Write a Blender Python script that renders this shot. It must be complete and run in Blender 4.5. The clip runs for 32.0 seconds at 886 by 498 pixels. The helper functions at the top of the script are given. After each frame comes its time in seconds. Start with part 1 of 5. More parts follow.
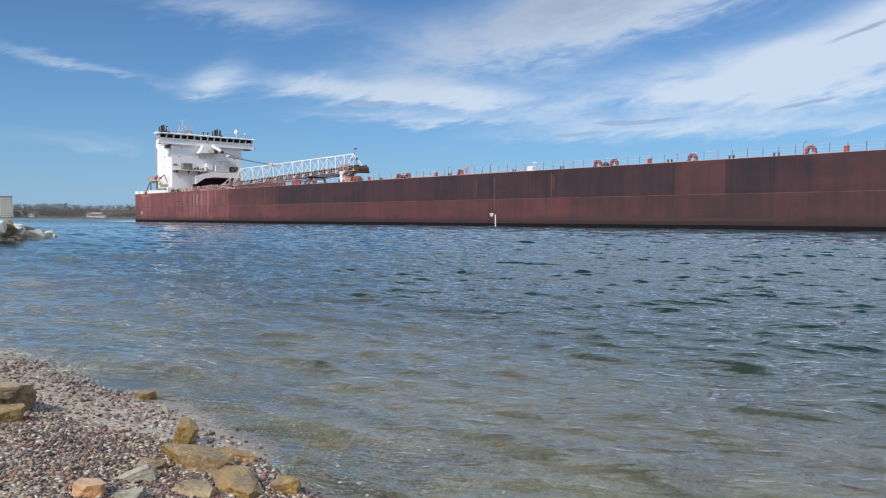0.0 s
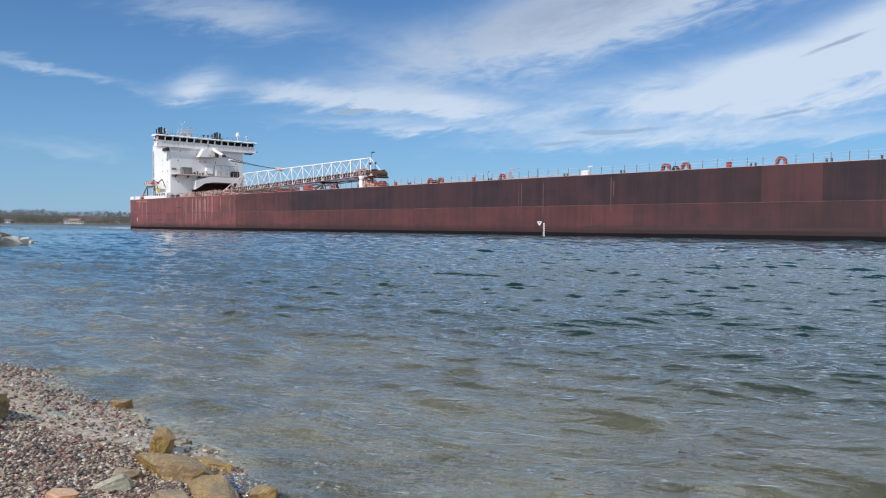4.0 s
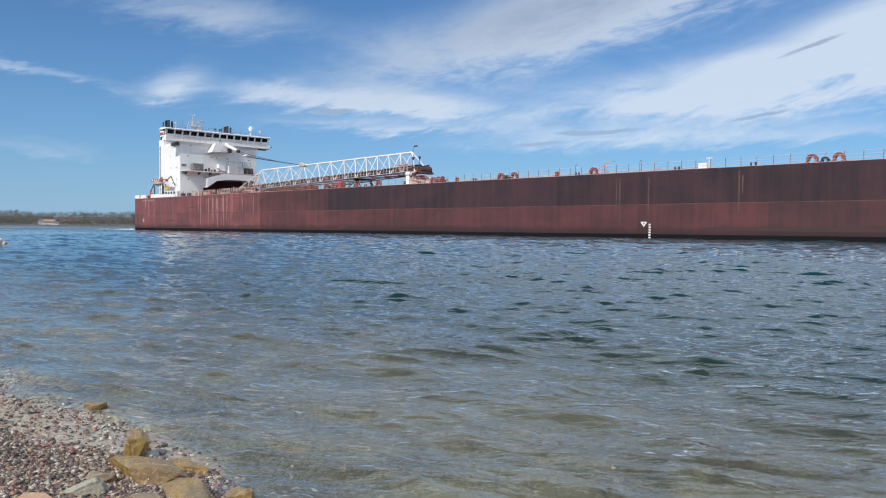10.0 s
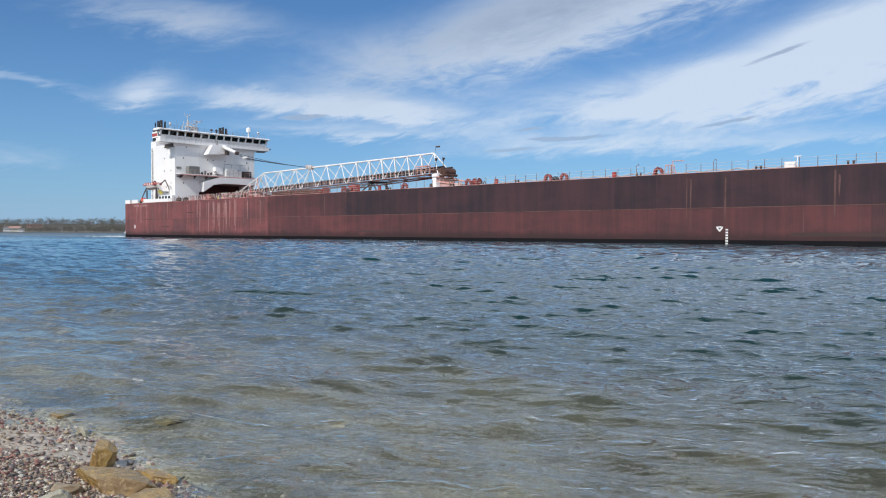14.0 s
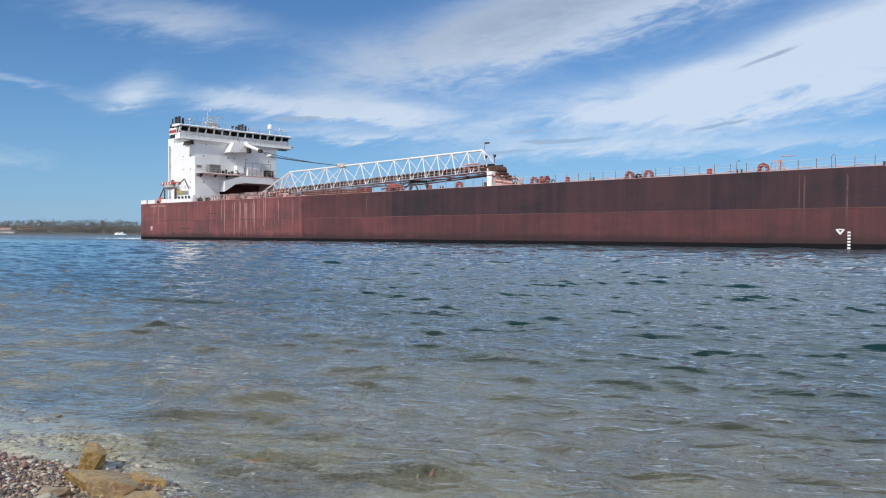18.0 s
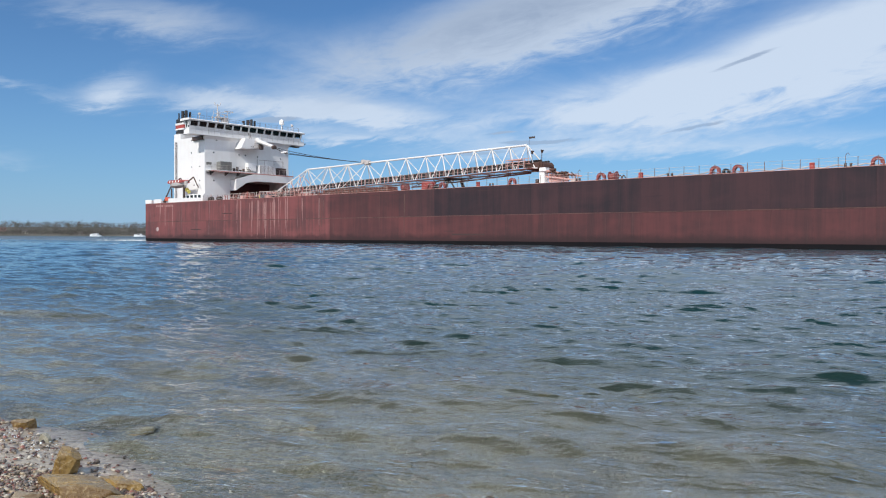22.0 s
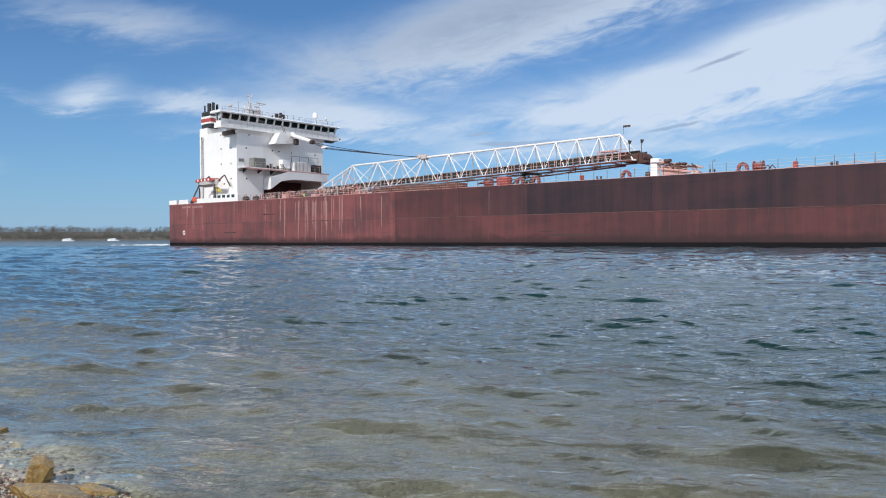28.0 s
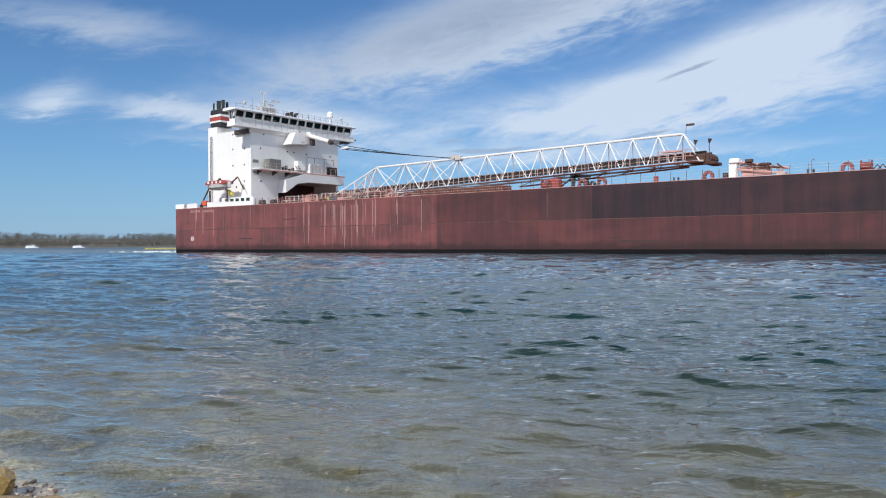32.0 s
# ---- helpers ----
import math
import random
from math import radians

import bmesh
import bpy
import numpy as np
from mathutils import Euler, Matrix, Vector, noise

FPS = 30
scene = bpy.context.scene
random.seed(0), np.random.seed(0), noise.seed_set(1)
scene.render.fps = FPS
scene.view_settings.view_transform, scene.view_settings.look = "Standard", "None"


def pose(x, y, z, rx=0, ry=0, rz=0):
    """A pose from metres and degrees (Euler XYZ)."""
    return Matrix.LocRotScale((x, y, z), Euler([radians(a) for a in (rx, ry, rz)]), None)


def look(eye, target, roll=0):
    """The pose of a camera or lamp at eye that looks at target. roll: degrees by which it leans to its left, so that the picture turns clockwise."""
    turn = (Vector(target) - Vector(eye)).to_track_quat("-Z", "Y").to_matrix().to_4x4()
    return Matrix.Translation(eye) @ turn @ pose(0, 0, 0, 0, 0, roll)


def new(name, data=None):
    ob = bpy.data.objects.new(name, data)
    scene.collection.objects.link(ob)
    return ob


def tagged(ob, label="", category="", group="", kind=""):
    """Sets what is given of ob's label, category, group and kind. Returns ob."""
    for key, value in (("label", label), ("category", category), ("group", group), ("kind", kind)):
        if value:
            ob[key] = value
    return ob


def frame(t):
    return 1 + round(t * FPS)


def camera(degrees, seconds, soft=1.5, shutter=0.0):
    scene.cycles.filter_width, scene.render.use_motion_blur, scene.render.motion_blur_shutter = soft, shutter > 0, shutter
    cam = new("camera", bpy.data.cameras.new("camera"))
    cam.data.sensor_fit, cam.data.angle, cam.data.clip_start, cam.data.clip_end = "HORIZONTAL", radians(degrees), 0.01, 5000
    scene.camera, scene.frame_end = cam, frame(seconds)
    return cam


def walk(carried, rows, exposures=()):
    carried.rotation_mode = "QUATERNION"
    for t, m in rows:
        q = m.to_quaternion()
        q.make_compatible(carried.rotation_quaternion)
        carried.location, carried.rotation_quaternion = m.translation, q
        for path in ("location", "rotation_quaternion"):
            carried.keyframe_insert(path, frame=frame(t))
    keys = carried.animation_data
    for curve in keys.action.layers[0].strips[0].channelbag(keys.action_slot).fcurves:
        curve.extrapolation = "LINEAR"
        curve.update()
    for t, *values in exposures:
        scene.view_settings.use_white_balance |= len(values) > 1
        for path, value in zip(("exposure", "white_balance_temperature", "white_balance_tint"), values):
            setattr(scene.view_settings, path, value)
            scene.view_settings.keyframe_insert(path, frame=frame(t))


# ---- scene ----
cam = camera(60.7, 32.0, soft=1.1, shutter=0.0)

# camera: held by hand on the beach, 1.12 m above the water; it pans slowly after the ship and sways a little to the right
EYE_HIGH = 1.12
TURNS = (
    (0.0, -7.96, -2.27, 0.25), (0.5, -7.76, -2.18, 0.26), (1.0, -7.59, -2.1, 0.22), (1.5, -7.37, -2.0, 0.13), 
    (2.0, -7.16, -1.94, 0.08), (2.5, -6.97, -1.91, 0.09), (3.0, -6.84, -1.86, 0.17), (3.5, -6.7, -1.76, 0.36), 
    (5.5, -6.32, -1.52, 0.64), (6.0, -6.23, -1.56, 0.69), (6.5, -6.12, -1.61, 0.7), (7.0, -6.01, -1.67, 0.7), 
    (7.5, -5.89, -1.65, 0.68), (8.0, -5.78, -1.62, 0.61), (8.5, -5.64, -1.59, 0.59), (9.0, -5.45, -1.59, 0.58), 
    (9.5, -5.26, -1.59, 0.54), (10.0, -5.05, -1.61, 0.44), (10.5, -4.78, -1.6, 0.35), (11.0, -4.48, -1.57, 0.25), 
    (11.5, -4.15, -1.53, 0.22), (12.0, -3.84, -1.49, 0.21), (12.5, -3.55, -1.4, 0.2), (13.0, -3.31, -1.32, 0.21), 
    (13.5, -3.15, -1.23, 0.25), (14.0, -3.03, -1.17, 0.25), (14.5, -2.95, -1.16, 0.27), (16.5, -2.91, -1.36, 0.03), 
    (17.0, -2.85, -1.34, 0.0), (17.5, -2.69, -1.22, 0.15), (18.0, -2.47, -1.0, 0.33), (18.5, -2.29, -0.77, 0.49), 
    (19.0, -2.14, -0.62, 0.49), (19.5, -2.04, -0.56, 0.47), (20.0, -1.93, -0.59, 0.37), (20.5, -1.7, -0.61, 0.3), 
    (21.0, -1.46, -0.69, 0.3), (21.5, -1.21, -0.8, 0.29), (22.0, -0.98, -0.92, 0.24), (22.5, -0.85, -1.03, 0.17), 
    (23.0, -0.74, -1.06, 0.11), (23.5, -0.65, -1.05, 0.12), (24.0, -0.57, -1.05, 0.09), (24.5, -0.47, -1.05, 0.05), 
    (25.0, -0.37, -1.08, -0.02), (25.5, -0.24, -1.08, -0.11), (27.5, 0.35, -0.89, -0.21), (28.0, 0.58, -0.8, -0.28), 
    (28.5, 0.83, -0.75, -0.27), (29.0, 1.14, -0.67, -0.26), (29.5, 1.48, -0.62, -0.29), (30.0, 1.8, -0.56, -0.32), 
    (30.5, 2.03, -0.52, -0.32), (31.0, 2.25, -0.47, -0.29), (31.5, 2.44, -0.41, -0.27), (32.0, 2.68, -0.29, -0.26), 
    
)


def aim(t, yaw, pitch, roll):
    return pose(-0.03 + 0.0021 * t, 0.0, EYE_HIGH, 90 + pitch, 0, -yaw) @ pose(0, 0, 0, 0, 0, roll)


walk(cam, [(t, aim(t, a, b, c)) for t, a, b, c in TURNS], exposures=((0.0, 0.0), (32.0, 0.0)))

# ---- light ----
SUN_TO = Vector((-0.45, -0.89, 0.0)).normalized()
SUN_UP = radians(41)
sun_data = bpy.data.lights.new("sun", "SUN")
sun_data.energy, sun_data.angle, sun_data.color = 3.9, radians(0.55), (1.0, 0.955, 0.88)
sun = new("sun", sun_data)
sun_dir = Vector((SUN_TO.x * math.cos(SUN_UP), SUN_TO.y * math.cos(SUN_UP), math.sin(SUN_UP)))
sun.matrix_world = look((0, 0, 60), Vector((0, 0, 60)) - sun_dir)

# clouds: azimuth and elevation in degrees, half widths, tilt, amount
CLOUDS = (
    (4.0, 14.6, 17.0, 2.3, 13, 1.0), (12.0, 18.5, 16.0, 2.2, 12, 0.9), (-22.5, 15.0, 8.0, 1.5, -2, 0.62),
    (-24.8, 9.9, 2.6, 1.1, 24, 0.62), (-11.0, 9.3, 9.0, 0.8, -3, 0.95), (-9.0, 7.5, 9.0, 0.55, 0, 0.6),
    (18.0, 9.9, 15.0, 1.9, 3, 1.25), (27.0, 13.6, 9.0, 2.4, 14, 1.15), (6.0, 6.6, 12.0, 0.8, 3, 0.6),
    (-33.5, 10.2, 5.5, 0.45, -8, 0.55), (-33.0, 5.0, 6.0, 0.9, -3, 0.35), (20.0, 6.3, 12.0, 0.7, 3, 0.45),
)
# darker undersides
SHADES = (
    (-13.6, 8.55, 2.2, 0.26, 5, 1.0), (20.4, 12.2, 2.6, 0.20, 17, 1.1), (3.6, 7.75, 1.7, 0.15, 4, 1.0),
    (7.3, 7.1, 2.8, 0.20, 4, 1.0), (17.3, 7.9, 2.6, 0.16, 10, 0.9), (2.0, 6.3, 3.2, 0.18, 3, 0.8), (4.6, 7.1, 1.6, 0.13, 0, 0.9),
)
BROAD_SHADES = ((2.0, 15.2, 15.0, 2.6, 14, 0.62), (-22.5, 15.2, 7.5, 1.4, -2, 0.5), (12.0, 19.0, 16.0, 2.0, 12, 0.5))


class Net:
    """Small helper to chain shader nodes."""

    def __init__(self, tree):
        self.tree = tree

    def node(self, kind):
        return self.tree.nodes.new(kind)

    def put(self, socket, value):
        if isinstance(value, bpy.types.NodeSocket):
            self.tree.links.new(value, socket)
        elif value is not None:
            socket.default_value = value

    def math(self, op, a, b=None, c=None, clamp=False):
        n = self.node("ShaderNodeMath")
        n.operation, n.use_clamp = op, clamp
        for s, v in zip(n.inputs, (a, b, c)):
            self.put(s, v)
        return n.outputs[0]

    def noise(self, vec, scale, detail=4.0, rough=0.55, distort=0.0):
        n = self.node("ShaderNodeTexNoise")
        self.put(n.inputs["Vector"], vec)
        n.inputs["Scale"].default_value, n.inputs["Detail"].default_value = scale, detail
        n.inputs["Roughness"].default_value, n.inputs["Distortion"].default_value = rough, distort
        return n.outputs["Fac"]

    def scaled(self, vec, s):
        n = self.node("ShaderNodeVectorMath")
        n.operation = "MULTIPLY"
        self.put(n.inputs[0], vec)
        n.inputs[1].default_value = s
        return n.outputs[0]

    def ramp(self, fac, stops):
        n = self.node("ShaderNodeValToRGB")
        while len(n.color_ramp.elements) < len(stops):
            n.color_ramp.elements.new(0.5)
        for e, (p, c) in zip(n.color_ramp.elements, stops):
            e.position, e.color = p, ((c, c, c, 1) if isinstance(c, (int, float)) else (*c, 1))
        self.put(n.inputs[0], fac)
        return n.outputs[0]

    def mix(self, fac, a, b, blend="MIX"):
        n = self.node("ShaderNodeMix")
        n.data_type, n.blend_type = "RGBA", blend
        self.put(n.inputs[0], fac)
        for s, v in ((n.inputs[6], a), (n.inputs[7], b)):
            self.put(s, (*v, 1) if isinstance(v, tuple) and len(v) == 3 else v)
        return n.outputs[2]

    def span(self, value, lo, hi, to0=0.0, to1=1.0, smooth=False):
        n = self.node("ShaderNodeMapRange")
        n.interpolation_type = "SMOOTHSTEP" if smooth else "LINEAR"
        for s, v in zip(n.inputs, (value, lo, hi, to0, to1)):
            self.put(s, v)
        return n.outputs[0]

    def xyz(self, vec):
        n = self.node("ShaderNodeSeparateXYZ")
        self.put(n.inputs[0], vec)
        return n.outputs


def make_sky():
    world = bpy.data.worlds.new("sky")
    scene.world = world
    world.use_nodes = True
    tree = world.node_tree
    tree.nodes.clear()
    k = Net(tree)
    sky = k.node("ShaderNodeTexSky")
    sky.sky_type, sky.sun_disc = "NISHITA", False
    sky.sun_elevation, sky.sun_rotation = SUN_UP, math.atan2(SUN_TO.x, SUN_TO.y) % (2 * math.pi)
    sky.altitude, sky.air_density, sky.dust_density, sky.ozone_density = 200, 1.0, 0.25, 2.2
    way = k.node("ShaderNodeTexCoord").outputs["Generated"]
    x, y, z = k.xyz(way)
    az = k.math("MULTIPLY", k.math("ARCTAN2", x, y), 57.2958)
    el = k.math("MULTIPLY", k.math("ARCSINE", z), 57.2958)
    flat = k.math("ADD", k.math("MAXIMUM", z, 0.0), 0.09)
    comb = k.node("ShaderNodeCombineXYZ")
    k.put(comb.inputs[0], k.math("DIVIDE", x, flat))
    k.put(comb.inputs[1], k.math("DIVIDE", y, flat))
    plane = comb.outputs[0]
    wisps = k.noise(k.scaled(plane, (1.0, 0.7, 1)), 1.5, 8, 0.62, 0.6)
    broad = k.noise(k.scaled(plane, (0.8, 1.0, 1)), 0.9, 5, 0.6, 0.5)
    comb2 = k.node("ShaderNodeCombineXYZ")
    k.put(comb2.inputs[0], az), k.put(comb2.inputs[1], el)
    lean = k.node("ShaderNodeVectorRotate")
    lean.rotation_type = "Z_AXIS"
    lean.inputs["Angle"].default_value = radians(-11)
    k.put(lean.inputs["Vector"], comb2.outputs[0])
    fine = k.noise(k.scaled(lean.outputs[0], (0.10, 0.46, 1)), 1.0, 8, 0.66, 0.8)

    shreds = k.noise(k.scaled(lean.outputs[0], (0.30, 1.05, 1)), 1.0, 7, 0.6, 1.1)

    def heap(rows, wob):
        total = None
        for a, e, wa, we, tilt, amount in rows:
            c, s = math.cos(radians(tilt)), math.sin(radians(tilt))
            da, de = k.math("SUBTRACT", az, a), k.math("SUBTRACT", k.math("ADD", el, wob), e)
            p = k.math("DIVIDE", k.math("ADD", k.math("MULTIPLY", da, c), k.math("MULTIPLY", de, s)), wa)
            q = k.math("DIVIDE", k.math("SUBTRACT", k.math("MULTIPLY", de, c), k.math("MULTIPLY", da, s)), we)
            r = k.math("ADD", k.math("MULTIPLY", p, p), k.math("MULTIPLY", q, q))
            g = k.math("MULTIPLY", k.math("EXPONENT", k.math("MULTIPLY", r, -0.9)), amount)
            total = g if total is None else k.math("ADD", total, g)
        return total

    wob = k.math("ADD", k.math("MULTIPLY", k.math("SUBTRACT", fine, 0.5), 2.4), k.math("MULTIPLY", k.math("SUBTRACT", shreds, 0.5), 1.7))
    cover = heap(CLOUDS, wob)
    # cloud added outside the view; the part overhead is there to brighten the water
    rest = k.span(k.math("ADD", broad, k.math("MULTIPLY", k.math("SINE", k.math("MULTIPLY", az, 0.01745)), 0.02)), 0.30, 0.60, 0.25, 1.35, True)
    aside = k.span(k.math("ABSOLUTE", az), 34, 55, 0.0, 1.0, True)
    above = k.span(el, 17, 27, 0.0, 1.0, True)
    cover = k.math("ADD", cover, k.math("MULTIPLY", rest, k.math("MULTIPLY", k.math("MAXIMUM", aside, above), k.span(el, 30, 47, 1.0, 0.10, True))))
    grain = k.math("ADD", k.math("MULTIPLY", wisps, 0.6), k.math("ADD", k.math("MULTIPLY", fine, 0.35), k.math("MULTIPLY", shreds, 0.35)))
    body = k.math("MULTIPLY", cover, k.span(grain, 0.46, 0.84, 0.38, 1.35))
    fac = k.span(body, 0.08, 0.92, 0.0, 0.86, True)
    haze = k.math("MULTIPLY", k.math("EXPONENT", k.math("MULTIPLY", k.math("MAXIMUM", el, 0.0), -0.45)), 0.16)
    fac = k.math("MAXIMUM", fac, haze)
    slivers = k.span(k.math("MULTIPLY", heap(SHADES, k.math("MULTIPLY", wob, 0.22)), k.span(fine, 0.3, 0.7, 0.55, 1.25)), 0.30, 0.75, 0.0, 0.85, True)
    shade = k.math("MAXIMUM", slivers, k.math("MULTIPLY", heap(BROAD_SHADES, wob), k.span(grain, 0.4, 0.8, 0.6, 1.2)), clamp=True)
    fac = k.math("MAXIMUM", fac, k.math("MULTIPLY", slivers, 0.8))
    tone = k.mix(shade, (0.74, 0.85, 1.0), (0.40, 0.49, 0.64))
    b1, b2 = k.node("ShaderNodeBackground"), k.node("ShaderNodeBackground")
    tint = k.mix(1.0, sky.outputs[0], (0.62, 0.97, 1.32), "MULTIPLY")
    low = k.math("MULTIPLY", k.math("EXPONENT", k.math("MULTIPLY", k.math("MAXIMUM", el, 0.0), -0.16)), 0.75)
    tint = k.mix(low, tint, (2.9, 5.4, 9.2))
    k.put(b1.inputs[0], tint), k.put(b2.inputs[0], tone)
    b1.inputs[1].default_value = 0.076
    # higher cloud, mostly above the view, is boosted to brighten the water's reflection
    k.put(b2.inputs[1], k.span(el, 17, 32, 0.90, 1.85, True))
    m = k.node("ShaderNodeMixShader")
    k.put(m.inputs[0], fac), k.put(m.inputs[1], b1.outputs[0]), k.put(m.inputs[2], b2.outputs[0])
    k.put(k.node("ShaderNodeOutputWorld").inputs[0], m.outputs[0])


make_sky()

# ---- materials ----


def material(name, build):
    m = bpy.data.materials.new(name)
    m.use_nodes = True
    m.node_tree.nodes.clear()
    k = Net(m.node_tree)
    k.put(k.node("ShaderNodeOutputMaterial").inputs[0], build(k))
    return m


def surface(k, color, rough=0.6, metal=0.0, bump=None, depth=0.01, spec=0.4):
    b = k.node("ShaderNodeBsdfPrincipled")
    k.put(b.inputs["Base Color"], (*color, 1) if isinstance(color, tuple) else color)
    k.put(b.inputs["Roughness"], rough)
    b.inputs["Metallic"].default_value, b.inputs["Specular IOR Level"].default_value = metal, spec
    if bump is not None:
        n = k.node("ShaderNodeBump")
        n.inputs["Distance"].default_value = depth
        k.put(n.inputs["Height"], bump)
        k.put(b.inputs["Normal"], n.outputs[0])
    return b.outputs[0]


def local(k):
    return k.node("ShaderNodeTexCoord").outputs["Object"]


def worn(name, base, dirt, amount=0.5, scale=1.0, rough=0.6, metal=0.0, streak=0.0, depth=0.004, spec=0.4):
    """Paint or metal with stains at two scales, and runs down the side where streak is set."""

    def build(k):
        v = local(k)
        big = k.noise(v, 0.35 * scale, 5, 0.6, 0.4)
        small = k.noise(v, 5.0 * scale, 4, 0.6)
        f = k.math("ADD", k.math("MULTIPLY", big, 0.7), k.math("MULTIPLY", small, 0.3))
        if streak:
            runs = k.noise(k.scaled(v, (1.6, 1.6, 0.07)), scale, 5, 0.65)
            f = k.math("ADD", k.math("MULTIPLY", f, 1 - streak), k.math("MULTIPLY", runs, streak))
        f = k.span(f, 0.42, 0.66, 0.0, amount, True)
        rand = k.node("ShaderNodeObjectInfo").outputs["Random"]
        c = k.mix(f, base, dirt)
        c = k.mix(1.0, c, k.ramp(rand, ((0.0, 0.9), (1.0, 1.06))), "MULTIPLY")
        return surface(k, c, k.span(f, 0, 1, rough, min(1, rough + 0.2)), metal, small, depth, spec)

    return material(name, build)


def plate_paint(name, base, dark, pale, pale_amount, spread=0.10):
    """Ship's side paint: each plate a little different, faded, with rust and pale runs."""

    def build(k):
        v = local(k)
        runs = k.noise(k.scaled(v, (0.55, 1, 0.035)), 1.6, 6, 0.68)
        fine = k.noise(k.scaled(v, (4.0, 1, 0.12)), 1.0, 4, 0.6)
        patch = k.noise(k.scaled(v, (0.12, 1, 0.25)), 1.0, 4, 0.6, 0.4)
        rand = k.node("ShaderNodeObjectInfo").outputs["Random"]
        f = k.math("ADD", k.math("MULTIPLY", runs, 0.55), k.math("MULTIPLY", patch, 0.45))
        f = k.math("ADD", f, k.math("MULTIPLY", k.math("SUBTRACT", rand, 0.5), spread))
        c = k.mix(k.span(f, 0.36, 0.64, 0.0, 1.0, True), base, dark)
        p = k.span(k.math("ADD", k.math("MULTIPLY", runs, 0.5), k.math("MULTIPLY", fine, 0.5)), 0.55, 0.72, 0.0, pale_amount, True)
        c = k.mix(p, c, pale)
        # scum and scrapes left by the water line and by locks
        up = k.math("ADD", k.xyz(v)[2], k.math("MULTIPLY", k.math("SUBTRACT", k.noise(k.scaled(v, (0.25, 1, 0.4)), 1.0, 5, 0.65, 0.5), 0.5), 1.8))
        c = k.mix(k.span(up, 1.75, 0.75, 0.0, 0.72, True), c, (0.034, 0.024, 0.025))
        scrape = k.noise(k.scaled(v, (0.16, 1, 2.6)), 1.0, 5, 0.6, 0.3)
        c = k.mix(k.span(scrape, 0.62, 0.74, 0.0, 0.55, True), c, dark)
        return surface(k, c, 0.62, 0.0, k.noise(k.scaled(v, (0.35, 1, 0.5)), 1.0, 3, 0.5), 0.05, 0.12)

    return material(name, build)


def stone(name, a, b, c, scale=6.0, rough=0.65, depth=0.02, top_lift=0.8):
    def build(k):
        v = local(k)
        rand = k.node("ShaderNodeObjectInfo").outputs["Random"]
        shift = k.node("ShaderNodeVectorMath")
        shift.operation = "ADD"
        k.put(shift.inputs[0], v), k.put(shift.inputs[1], rand)
        v = shift.outputs[0]
        big, small = k.noise(v, scale, 6, 0.62, 0.8), k.noise(v, scale * 6, 5, 0.65)
        col = k.mix(k.span(big, 0.38, 0.62, 0, 1, True), a, b)
        col = k.mix(k.span(small, 0.5, 0.72, 0, 0.7, True), col, c)
        up = k.xyz(k.node("ShaderNodeNewGeometry").outputs["Normal"])[2]
        # light from above painted in: faces that point up get a paler colour
        top_light = k.math("MULTIPLY", k.span(up, 0.55, 0.95, 0, top_lift * 0.55, True), k.span(big, 0.3, 0.6, 0.35, 1.0))
        col = k.mix(top_light, col, tuple(min(0.75, v * 1.25 + 0.05) for v in c))
        return surface(k, col, k.span(big, 0.3, 0.7, rough - 0.25, rough + 0.1), 0.0,
                       k.math("ADD", k.math("MULTIPLY", big, 0.6), k.math("MULTIPLY", small, 0.4)), depth)

    return material(name, build)


def islands(name, stops, rough=0.5, depth=0.002, scale=60.0):
    """Loose pieces joined in one mesh, each with a colour of its own."""

    def build(k):
        rand = k.node("ShaderNodeNewGeometry").outputs["Random Per Island"]
        v = local(k)
        grain = k.noise(v, scale, 4, 0.6)
        c = k.ramp(rand, stops)
        c.node.color_ramp.interpolation = "CONSTANT"
        c = k.mix(1.0, c, k.ramp(grain, ((0.3, 0.5), (0.7, 1.0))), "MULTIPLY")
        return surface(k, c, rough, 0.0, grain, depth)

    return material(name, build)


